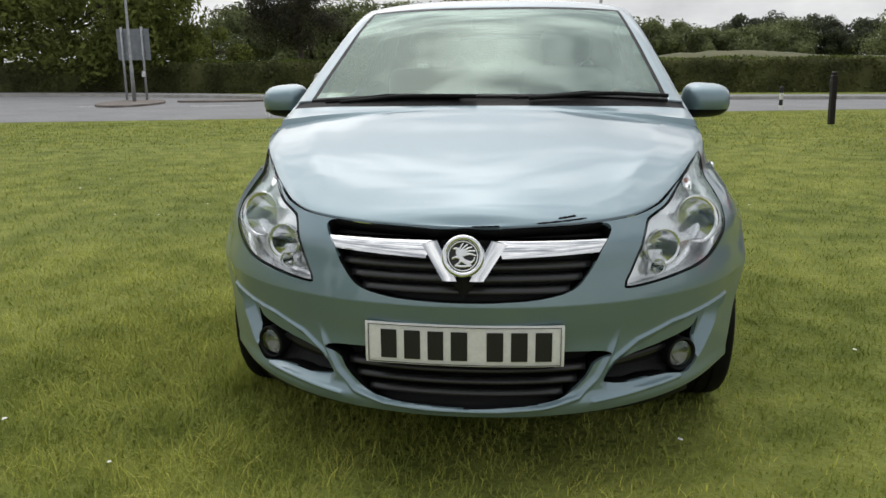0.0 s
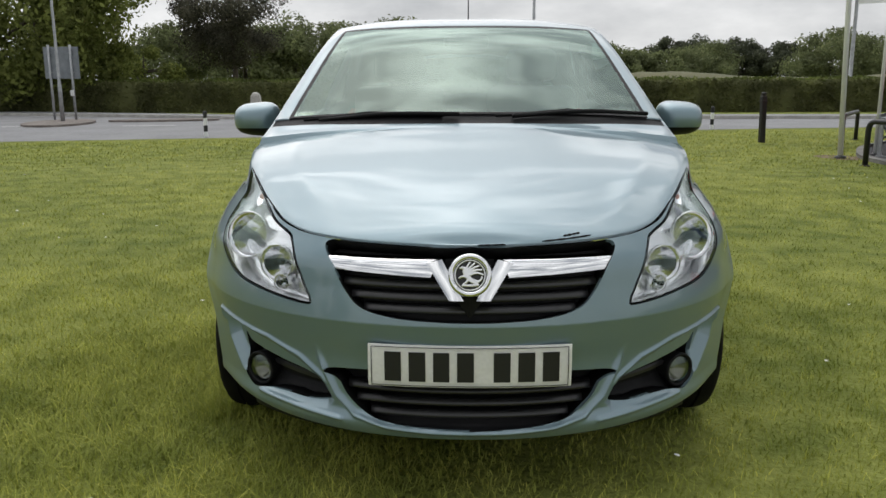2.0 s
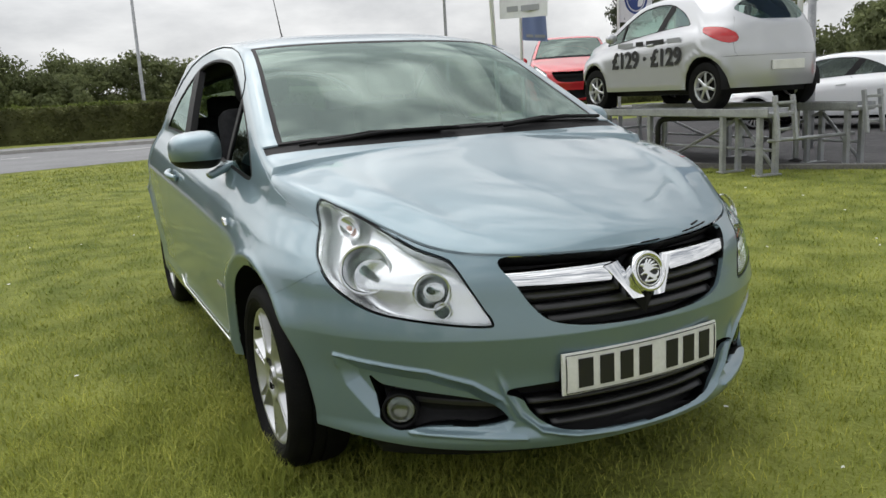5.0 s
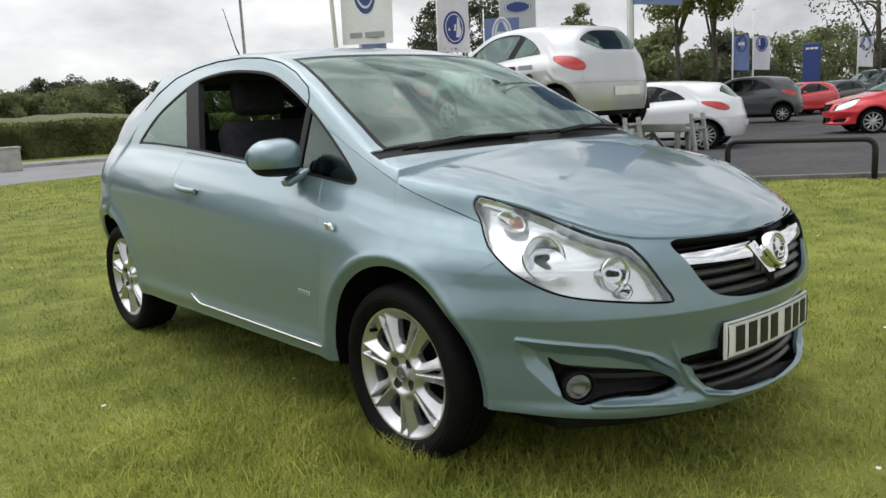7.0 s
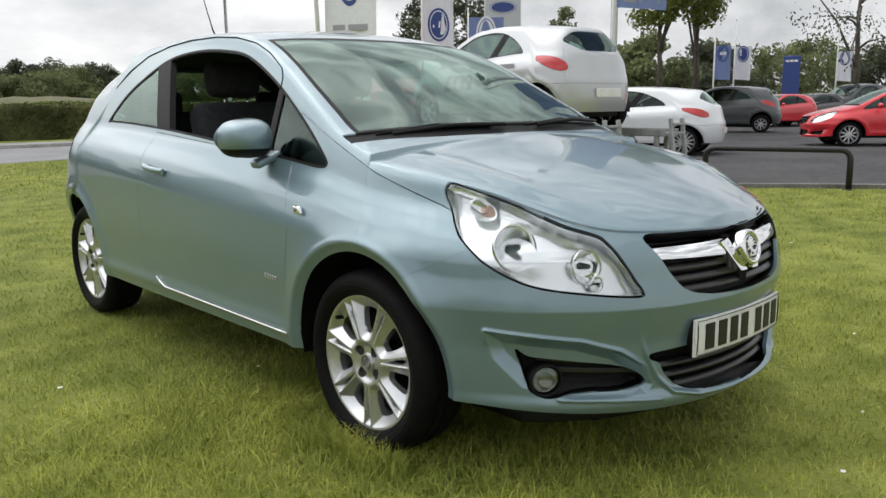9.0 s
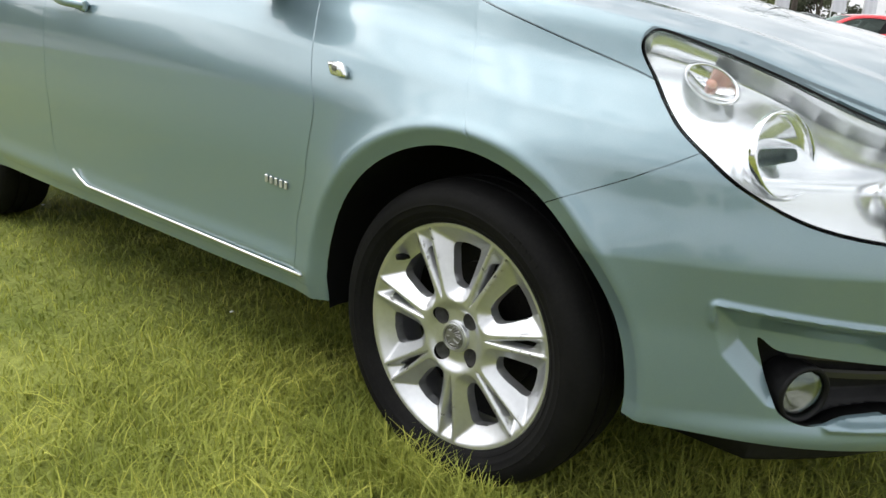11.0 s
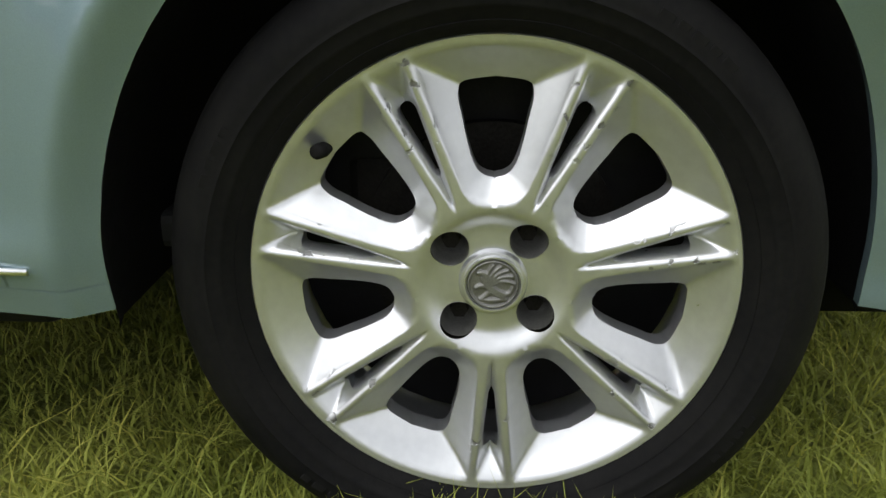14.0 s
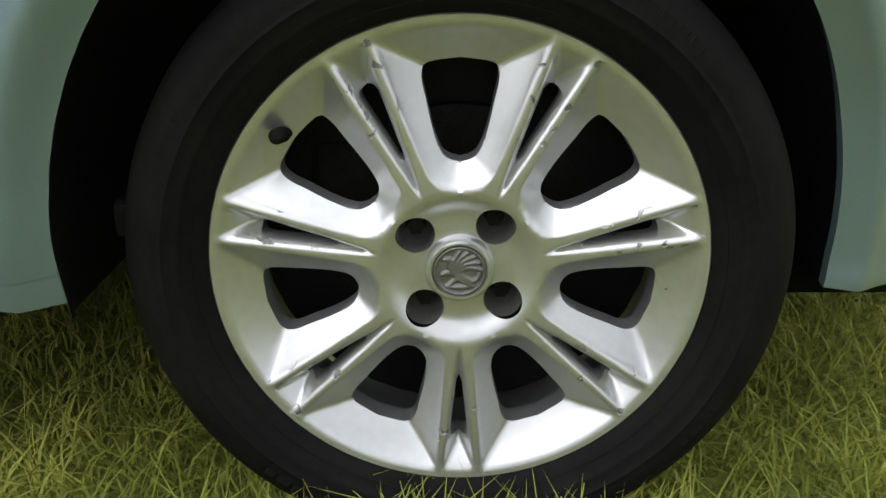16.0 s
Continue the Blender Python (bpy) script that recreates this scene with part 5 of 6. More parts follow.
# ---- grass ----
def blades(name, spots, height, width, label, bent_most=0.5, joints=2, seed=3):
    rng = np.random.default_rng(seed)
    n = len(spots)
    h = height * rng.uniform(.45, 1.25, n)
    a, lean = rng.uniform(0, 2 * np.pi, n), rng.uniform(.1, bent_most, n) * h
    face = a + rng.normal(0, .6, n) + np.pi / 2
    w = width * rng.uniform(.6, 1.2, n)
    side = np.stack([np.cos(face), np.sin(face), 0 * face], -1) * w[:, None] / 2
    way = np.stack([np.cos(a), np.sin(a), 0 * a], -1)
    base = np.c_[spots, np.full(n, -.004)]
    up = np.array([0, 0, 1.0])
    if joints == 2:
        midp = base + way * (lean * .3)[:, None] + up * (h * .6)[:, None]
        tip = base + way * lean[:, None] + up * (h * .98)[:, None]
        v = np.stack([base - side, base + side, midp + side * .75, midp - side * .75, tip], 1).reshape(-1, 3)
        k = np.arange(n)[:, None] * 5
        f4, f3 = k + [0, 1, 2, 3], k + [3, 2, 4]
        loops = np.concatenate([np.concatenate([f4, f3], 1)]).ravel()
        sizes = np.tile([4, 3], n)
    else:
        tip = base + way * lean[:, None] + up * h[:, None]
        v = np.stack([base - side, base + side, tip], 1).reshape(-1, 3)
        loops = np.arange(3 * n)
        sizes = np.full(n, 3)
    return tagged(raw_mesh(name, v, loops, sizes, BLADE), label, "grass", kind="stuff")


def raw_mesh(name, v, loops, sizes, mat, smooth=False):
    me = bpy.data.meshes.new(name)
    me.vertices.add(len(v))
    me.vertices.foreach_set("co", np.asarray(v, np.float32).ravel())
    me.loops.add(len(loops))
    me.loops.foreach_set("vertex_index", np.asarray(loops, np.int32))
    me.polygons.add(len(sizes))
    me.polygons.foreach_set("loop_start", np.r_[0, np.cumsum(sizes)[:-1]].astype(np.int32))
    me.update(calc_edges=True)
    me.validate()
    me.materials.append(mat)
    if smooth:
        me.polygons.foreach_set("use_smooth", [True] * len(me.polygons))
    return new(name, me)


def scatter(n, x0, x1, y0, y1, keep, seed, clump=0.0):
    rng = np.random.default_rng(seed)
    p = np.stack([rng.uniform(x0, x1, n), rng.uniform(y0, y1, n)], -1)
    if clump:
        p = p + rng.normal(0, clump, p.shape) * np.sin(p[:, ::-1] * 9)
    return p[keep(p)]


def off_tyres(p):
    ok = np.ones(len(p), bool)
    for x in (-.73, .73):
        for y in (0, BASE):
            ok &= ~((np.abs(p[:, 0] - x) < .095) & (np.abs(p[:, 1] - y) < .10))
    return ok & (p[:, 1] < 15.6 + .25 * p[:, 0]) & (p[:, 0] < edge_x(p[:, 1]) - .1)


def lawn(n, x0, x1, y0, y1, centre, near, far, seed, inside=0.0, soft=0.0):
    """Spots that thin out smoothly between two distances from a centre, and fade in past an inner one."""
    def keep(p):
        rng = np.random.default_rng(seed + 100)
        d = np.hypot(p[:, 0] - centre[0], p[:, 1] - centre[1])
        k = 1 - ramp(d, near, far)
        if soft:
            k = k * ramp(d, inside, soft)
        return off_tyres(p) & (rng.uniform(0, 1, len(p)) < k)
    return scatter(n, x0, x1, y0, y1, keep, seed, .04)


blades("grass_by_wheel", lawn(60000, -2.4, .2, -1.6, 1.4, (-.95, -.05), .55, 1.3, 1), .052, .0036, "long green and straw grass blades round the wheel", 2.3, 2, 4)
blades("grass_at_tyre", lawn(2400, -.93, -.828, -.30, .32, (-.86, .0), .14, .30, 21), .088, .0034, "tall grass blades standing against the tyre", 1.3, 2, 11)
blades("grass_near", lawn(330000, -5.0, 4.0, -4.5, 4.5, (-.6, -.6), 2.2, 4.2, 2), .030, .0042, "short green lawn grass near the car", 1.4, 2, 5)
blades("grass_middle", lawn(300000, -11, 10, -7, 11, (-.6, 0), 6, 10, 6, 1.8, 3.6), .032, .0085, "short green lawn grass further out", 1.4, 1, 7)
blades("grass_far", lawn(200000, -22, 12, -3, 20, (-1, 2), 14, 22, 8, 6, 9.5), .036, .018, "short green lawn grass by the road", 1.3, 1, 9)
DAISY = material("daisy_petals", (0.8, 0.8, 0.76), 0.7)
rng_d = np.random.default_rng(12)
spots = scatter(120, -6, 6, -4, 9, off_tyres, 17)
v, f = [], []
for x, y in spots:
    a0, r = rng_d.uniform(0, 6), rng_d.uniform(.006, .011)
    o = len(v)
    z = rng_d.uniform(.03, .045)
    for k in range(8):
        v.append((x + r * math.cos(a0 + k * .785), y + r * math.sin(a0 + k * .785), z + rng_d.uniform(-.002, .003)))
    v.append((x, y, z + .004))
    f += [(o + k, o + (k + 1) % 8, o + 8) for k in range(8)]
tagged(link_mesh("daisies", v, f, DAISY, smooth=False), "tiny white daisies dotted over the lawn", "flowers", kind="stuff")


# ---- trees and hedges ----
def leaf_material(name, low, high):
    m = material(name, high, 0.8, 0, 0, 0.15)
    t = m.node_tree
    b = t.nodes["Principled BSDF"]
    geo, r, co, nz, mx = (t.nodes.new("ShaderNode" + k) for k in ("NewGeometry", "ValToRGB", "TexCoord", "TexNoise", "Mix"))
    mx.data_type, mx.blend_type = "RGBA", "MULTIPLY"
    mx.inputs["Factor"].default_value = 1
    r.color_ramp.elements[0].color, r.color_ramp.elements[1].color = (*low, 1), (*high, 1)
    r2 = t.nodes.new("ShaderNodeValToRGB")
    r2.color_ramp.elements[0].position, r2.color_ramp.elements[1].position = .35, .65
    r2.color_ramp.elements[0].color, r2.color_ramp.elements[1].color = (.65, .65, .65, 1), (1.2, 1.2, 1.1, 1)
    nz.inputs["Scale"].default_value = 0.9
    links(t, (geo.outputs["Random Per Island"], r.inputs["Fac"]), (co.outputs["Object"], nz.inputs["Vector"]), (nz.outputs["Fac"], r2.inputs["Fac"]),
          (r.outputs["Color"], mx.inputs["A"]), (r2.outputs["Color"], mx.inputs["B"]), (mx.outputs["Result"], b.inputs["Base Color"]))
    lets_light_through(m, 0.42)
    return m


LEAF = leaf_material("mid_green_leaves", (0.12, 0.145, 0.040), (0.25, 0.28, 0.085))
DARK_LEAF = leaf_material("dark_purple_green_leaves", (0.058, 0.058, 0.045), (0.135, 0.130, 0.098))
# FAR_LEAF and FAR_DARK are paled and greyed: distant haze put into leaf colour
FAR_LEAF = leaf_material("far_dull_leaves", (0.14, 0.165, 0.080), (0.21, 0.235, 0.118))
HEDGE_LEAF = leaf_material("hedge_leaves", (0.11, 0.118, 0.056), (0.21, 0.22, 0.10))
HEDGE_TOP = leaf_material("hedge_top_leaves", (0.09, 0.12, 0.03), (0.16, 0.19, 0.06))
FAR_DARK = leaf_material("far_dark_leaves", (0.072, 0.084, 0.058), (0.125, 0.138, 0.090))
BARK = mottled(material("bark", (0.09, 0.075, 0.06), 0.95), 6, (0.05, 0.04, 0.03), (0.13, 0.11, 0.09), bump=0.8)


def leaf_cloud(name, centres, radii, per, size, mat, parent, seed, flat=0.75):
    """Many small leaves over clumps: each a folded, four-cornered blade."""
    rng = np.random.default_rng(seed)
    c = np.repeat(np.asarray(centres, float), per, 0)
    r = np.repeat(np.asarray(radii, float), per)
    n = len(c)
    d = rng.normal(0, 1, (n, 3))
    d /= np.linalg.norm(d, axis=1, keepdims=True)
    p = c + d * (r * rng.uniform(.45, 1.08, n))[:, None] * [1, 1, flat]
    u = rng.normal(0, 1, (n, 3))
    u -= d * (u * d).sum(1, keepdims=True) * .6
    u /= np.linalg.norm(u, axis=1, keepdims=True)
    w = np.cross(u, d + rng.normal(0, .5, (n, 3)))
    w /= np.linalg.norm(w, axis=1, keepdims=True) + 1e-9
    s = size * rng.uniform(.6, 1.4, n)[:, None]
    v = np.stack([p - u * s, p + w * s * .5, p + u * s, p - w * s * .5], 1).reshape(-1, 3)
    ob = raw_mesh(name, v, np.arange(4 * n), np.full(n, 4), mat)
    ob.parent = parent
    return ob


def tree(label, at, height, spread, clear, mat, clumps, per, size, seed, name="tree", squash=1.0, group=""):
    """A tapered trunk with limbs, and a crown of leafy clumps with gaps."""
    rng = np.random.default_rng(seed)
    t = thing(name, label, "tree", pose(*at), group)
    r0 = max(.08, spread * .055)
    top = height * .72
    path = [(0, 0, -.1), (.02 * spread, 0, top * .35), (-.02 * spread, .02 * spread, top * .7), (0, 0, top)]
    bar("trunk", path, [r0, r0 * .8, r0 * .5, r0 * .2], BARK, t, "", 9)
    mid = (height + clear) / 2
    hz = (height - clear) / 2
    cs, rs = [], []
    for k in range(clumps):
        d = rng.normal(0, 1, 3)
        d /= np.linalg.norm(d)
        q = rng.uniform(.35, .95) ** .6
        taper = 1 - .25 * max(0, d[2])
        cs.append((d[0] * spread * q * taper, d[1] * spread * q * taper, mid + d[2] * hz * q * squash))
        rs.append(spread * rng.uniform(.20, .36))
    for k in range(7):
        c = cs[k]
        z0 = top * rng.uniform(.35, .8)
        bar("limb", [(0, 0, z0), (c[0] * .4, c[1] * .4, (z0 + c[2]) / 2 + .1), c], [r0 * .45, r0 * .3, r0 * .08], BARK, t, "", 6)
    leaf_cloud("crown", cs, rs, per, size, mat, t, seed + 1)
    return t


def hedge(label, path, height, width, seed, leaves=60000, size=.055):
    """A clipped hedge: a dense core under a skin of leaves, with a paler top."""
    rng = np.random.default_rng(seed)
    p = np.array(path, float)
    seg = np.linalg.norm(np.diff(p, axis=0), axis=1)
    cum = np.r_[0, np.cumsum(seg)]
    h = thing("hedge", label, "hedge", pose(0, 0, 0))
    q = np.arange(0, cum[-1], 1.2)
    xs, ys = np.interp(q, cum, p[:, 0]), np.interp(q, cum, p[:, 1])
    vs = []
    for x, y in zip(xs, ys):
        k = rng.normal(0, .03, 6)
        vs += [(x, y - width / 2 + .06, 0), (x, y - width / 2 + .04 + k[0], height * .5), (x, y - width / 2 + .10 + k[1], height - .06 + k[2]), (x, y + width / 2 - .1, height - .06 + k[3]), (x, y + width / 2 - .05, 0)]
    fs = [(i * 5 + j, (i + 1) * 5 + j, (i + 1) * 5 + j + 1, i * 5 + j + 1) for i in range(len(xs) - 1) for j in range(4)]
    link_mesh("core", vs, fs, HEDGE_LEAF, h)
    s = rng.uniform(0, cum[-1], leaves)
    x, y = np.interp(s, cum, p[:, 0]), np.interp(s, cum, p[:, 1])
    z = rng.uniform(0.02, height, leaves)
    wob = .05 * np.sin(x * 2.1) + .04 * np.sin(x * 5.3 + 1)
    leafy("face_leaves", np.stack([x, y - width / 2 + rng.normal(0, .05, leaves) + wob, z + wob * .4], -1), size, HEDGE_LEAF, h, seed + 1)
    n = leaves // 3
    s = rng.uniform(0, cum[-1], n)
    x, y = np.interp(s, cum, p[:, 0]), np.interp(s, cum, p[:, 1])
    leafy("top_leaves", np.stack([x, y + rng.uniform(-.5, .5, n) * width, height + rng.normal(0, .035, n) + .03 * np.sin(x * 1.7)], -1), size, HEDGE_TOP, h, seed + 2)
    return h


def leafy(name, p, size, mat, parent, seed):
    rng = np.random.default_rng(seed)
    n = len(p)
    u, w = rng.normal(0, 1, (n, 3)), rng.normal(0, 1, (n, 3))
    u /= np.linalg.norm(u, axis=1, keepdims=True)
    w -= u * (u * w).sum(1, keepdims=True)
    w /= np.linalg.norm(w, axis=1, keepdims=True)
    s = size * rng.uniform(.6, 1.4, n)[:, None]
    v = np.stack([p - u * s, p + w * s * .55, p + u * s, p - w * s * .55], 1).reshape(-1, 3)
    ob = raw_mesh(name, v, np.arange(4 * n), np.full(n, 4), mat)
    ob.parent = parent
    return ob


def bank(label, x0, x1, y, deep, height, mat, seed):
    """A long low rise of rough grass with an uneven crest."""
    rng = np.random.default_rng(seed)
    n, k = 90, 9
    xs, cs = np.linspace(x0, x1, n), np.linspace(-1, 1, k)
    wave = 1 + .12 * np.interp(xs, np.linspace(x0, x1, 24), rng.normal(0, 1, 24))
    fade = np.clip(np.minimum(xs - x0, x1 - xs) / 10, 0, 1)
    vs = [(x, y + c * deep, height * w * q * (1 - c * c) - .02 + .03 * rng.normal()) for x, w, q in zip(xs, wave, fade) for c in cs]
    fs = [(i * k + j, (i + 1) * k + j, (i + 1) * k + j + 1, i * k + j + 1) for i in range(n - 1) for j in range(k - 1)]
    return tagged(link_mesh("bank", vs, fs, mat), label, "bank", kind="structure")


bank("low olive-green grassy bank beyond the hedge", -2, 75, 44, 6, 1.62, mottled(material("rough_grass", (.16, .16, .06), .95), .8, (.075, .078, .034), (.135, .13, .06), bump=.6, bump_scale=6), 5)
hedge("long clipped dark green hedge beyond the road", [(-60, 34), (-20, 32.6), (-12, 32.0), (0, 31.4), (12, 31.2), (30, 30.6), (60, 29), (95, 27)], 1.32, 1.3, 11, 72000, .066)
tree("large leafy green tree overhanging the hedge", (-18.6, 33.2, 0), 9.5, 4.6, .4, LEAF, 84, 430, .125, 21)
tree("large leafy green tree overhanging the hedge", (-26.5, 35, 0), 9.0, 4.6, .6, LEAF, 60, 330, .14, 22)
tree("low green shrubs below the big tree", (-14.4, 34.2, 0), 3.4, 2.0, .1, LEAF, 22, 380, .08, 23, "shrub")
tree("round dark purple-leaved tree behind the hedge", (-10.6, 35.3, 0), 6.9, 2.7, 1.9, DARK_LEAF, 64, 520, .062, 24)
far_spots = [(-11.2, 52, 4.5, 2.9), (-5.8, 54, 4.4, 2.9), (-3.5, 52, 4.3, 2.8), (-8.0, 53, 4.2, 3.0), (-14, 50, 4.0, 2.8), (1.0, 54, 4.9, 2.8), (-.5, 50, 3.6, 2.6), (4.5, 55, 4.8, 2.8), (8.2, 56, 4.6, 2.6), (11.5, 62, 4.3, 2.6), (15, 66, 4.2, 2.6), (18.0, 62, 4.1, 2.8), (-20, 52, 4.2, 3), (-28, 54, 5, 3.2)]
for k, (x, y, h, w) in enumerate(far_spots):
    tree("dull green bushy tree far beyond the hedge", (x, y, 0), h * (1.2 if x < -2 else .93), w * (1.25 if x < -2 else 1), .2, FAR_LEAF, 52, 240, .125, 40 + k, "tree", 1.0, "trees beyond the hedge")
for k, (x, y, h, w) in enumerate([(19.6, 76, 5.6, 2.6), (22.5, 78, 5.9, 2.8), (25.5, 77, 5.8, 2.6), (28.2, 78, 5.6, 2.8), (30.8, 76, 5.5, 2.4)]):
    tree("dark distant tree beyond the fields", (x, y, 0), h * .93, w, .3, FAR_DARK, 40, 240, .135, 60 + k, "tree", 1.0, "dark trees beyond the fields")
tree("broad dome-shaped green tree beyond the hedge", (20.7, 68, 0), 4.6, 3.2, .1, FAR_LEAF, 52, 360, .095, 70)
tree("broad dome-shaped green tree beyond the hedge", (28.6, 60, 0), 5.1, 3.9, .1, FAR_LEAF, 80, 300, .115, 71)
tree("broad dome-shaped green tree beyond the hedge", (34.5, 64, 0), 4.5, 3.6, .1, FAR_LEAF, 50, 340, .10, 72)
# unseen trees past the lawn's other side, added to darken the flank's reflection
for k, (x, y, h, w) in enumerate([(-34, -16, 6.5, 4.2), (-37, -8, 7.2, 4.6), (-36, 0, 6.2, 4.2), (-38, 8, 7.0, 4.6), (-35, 16, 6.4, 4.2), (-30, -24, 6.8, 4.4)]):
    tree("leafy green tree out of view, added for the car to mirror", (x, y, 0), h, w, .3, FAR_LEAF, 30, 90, .28, 120 + k, "tree", 1.0, "trees along the lawn")
# trees of the car sales park
tree("tall green tree with a bare double trunk", (21.6, 13.2, 0), 8.2, 1.9, 3.7, LEAF, 40, 420, .075, 80)
tree("tall green tree with a bare double trunk", (24.6, 13.6, 0), 9.0, 2.2, 3.8, LEAF, 44, 420, .08, 81)
tree("sparse dark green tree behind the signs", (21.8, 23.6, 0), 6.6, 2.2, 1.5, FAR_DARK, 28, 260, .085, 82)
tree("sparse dark green tree behind the signs", (26.5, 21.5, 0), 5.6, 2.0, 1.2, FAR_LEAF, 24, 260, .085, 83)
tree("nearly leafless old tree by the car park", (41, 14.2, 0), 10.5, 3.2, 2.5, FAR_DARK, 40, 30, .09, 84)
for k, (x, y, h, w, m) in enumerate([(54, 23.5, 5.4, 3.6, FAR_LEAF), (60, 19, 5.0, 3.6, FAR_DARK), (50, 27, 5.0, 3.2, FAR_LEAF), (64, 26, 6, 4, FAR_LEAF), (33, 21, 4.6, 2.4, FAR_LEAF), (44, 24, 4.8, 3.0, FAR_DARK), (66, 12, 5.5, 4, FAR_DARK), (62, 5, 5.5, 4, FAR_LEAF), (38, 26, 4.6, 2.8, FAR_LEAF)]):
    tree("leafy tree at the far edge of the car park", (x, y, 0), h, w, .3, m, 30, 200, .15, 90 + k, "tree", 1.0, "trees round the car park")


# ---- posts, poles, flags, signs, barriers ----
STEEL = mottled(material("galvanised_steel", (0.36, 0.37, 0.38), 0.45, 0.6), 6, (0.28, 0.29, 0.30), (0.42, 0.43, 0.44), rough=(0.4, 0.6))
BLACK_STEEL = material("black_painted_steel", (0.012, 0.012, 0.013), 0.42)
WHITE_PLASTIC = material("white_painted_plastic", (0.72, 0.73, 0.72), 0.5)
SIGN_BACK = mottled(material("sign_back_grey", (0.2, 0.22, 0.24), 0.6, 0.2), 5, (0.16, 0.18, 0.20), (0.25, 0.27, 0.29))
BANNER = mottled(material("white_banner_cloth", (0.72, 0.73, 0.77), 0.8), 2, (0.68, 0.69, 0.73), (0.76, 0.77, 0.81))
BLUE = material("deep_blue_print", (0.03, 0.06, 0.22), 0.5)
PALE_BLUE = material("pale_blue_cloth", (0.17, 0.22, 0.42), 0.75)
GREY_PRINT = material("grey_print", (0.30, 0.31, 0.34), 0.6)
PYLON = material("sign_panel_silver", (0.48, 0.50, 0.52), 0.4, 0.3)


def band_post(at, label, bands, radius, group=""):
    t = thing("bollard", label, "bollard", pose(*at), group)
    z = 0
    for k, (h, m) in enumerate(bands):
        vv, ff = lathe([(z, 0), (z, radius)] + ([(z + h, radius), (z + h, 0)] if k < len(bands) - 1 else [(z + h * .8, radius), (z + h, radius * .55), (z + h, 0)]), 16, "z")
        link_mesh("band", vv, [q[::-1] for q in ff], m, t, smooth=False)
        z += h
    return t


for at in ((-5.76, 15.3, 0), (6.3, 17.9, 0)):
    band_post(at, "thin black and white banded verge bollard", [(.12, WHITE_PLASTIC), (.14, BLACK_STEEL), (.16, WHITE_PLASTIC), (.16, BLACK_STEEL)], .045, "banded bollards along the road")
post = thing("bollard", "tall square black wooden post on the lawn", "bollard", pose(5.85, 13.2, 0, 0, -1.5, 10))
part("shaft", box(.10, .10, .92, (0, 0, .44), .010), BLACK_STEEL, post)
part("cap", box(.08, .08, .07, (0, 0, .935), .018), BLACK_STEEL, post)
part("neck_ring", box(.112, .112, .03, (0, 0, .80), .005), BLACK_STEEL, post)
stone = thing("milestone", "old pale stone marker on the verge", "milestone", pose(-7.1, 25.2, .0))
bm = box(.40, .30, .80, (0, 0, .40), .03)
for v in bm.verts:
    k = 1 - .22 * v.co.z / .8
    v.co.x, v.co.y = v.co.x * k, v.co.y * k
part("shaft", bm, STONE, stone)
bm = bmesh.new()
bmesh.ops.create_uvsphere(bm, u_segments=16, v_segments=8, radius=1, matrix=Matrix.Translation((0, 0, .80)) @ Matrix.Diagonal((.15, .11, .10, 1)))
part("rounded_head", bm, STONE, stone, "", True)
block = thing("concrete_block", "low pale concrete block at the verge", "concrete block", pose(3.4, 22.5, 0))
part("body", box(.55, .5, .62, (0, 0, .31), .03), STONE, block)
part("top_slab", box(.60, .55, .06, (0, 0, .645), .015), STONE, block)


def hoop(a, b, h, label="black tubular steel hoop barrier at the lawn's edge", r=.038):
    t = thing("barrier", label, "barrier", pose(0, 0, 0), "hoop barriers")
    pts = bent([(a[0], a[1], -.05), (a[0], a[1], h), (b[0], b[1], h), (b[0], b[1], -.05)], .14)
    bar("hoop", pts, r, BLACK_STEEL, t, "", 12)
    for q in (a, b):
        vv, ff = lathe([(.0, 0), (.0, .07), (.012, .07), (.016, .045), (.016, 0)], 16, "z")
        ob = link_mesh("foot_plate", vv, [k[::-1] for k in ff], BLACK_STEEL, t)
        ob.matrix_basis = pose(q[0], q[1], 0)


hoop((6.75, 11.8), (8.0, 13.9), .58)
hoop((5.62, 8.6), (5.95, 7.35), .62)
hoop((6.15, 6.15), (6.75, 4.75), .62)
hoop((7.78, 3.65), (8.32, 1.97), .50)


def pole(at, h, r, label, mat=None, lean=0.0):
    t = thing("flagpole", label, "flagpole", pose(at[0], at[1], 0, 0, lean, 0), "flagpoles")
    bar("shaft", [(0, 0, -.05), (0, 0, h * .5), (0, 0, h)], [r, r * .9, r * .6], mat or WHITE_PLASTIC, t, "", 12)
    vv, ff = lathe([(0, 0), (0, r * 2.2), (.03, r * 2.2), (.05, r * 1.2), (.05, 0)], 16, "z")
    link_mesh("base_collar", vv, [q[::-1] for q in ff], BLACK_STEEL, t)
    vv, ff = lathe([(h, r * .6), (h + .02, r * 1.1), (h + .06, r * .9), (h + .08, 0)], 12, "z")
    link_mesh("finial", vv, [q[::-1] for q in ff], mat or WHITE_PLASTIC, t)
    return t


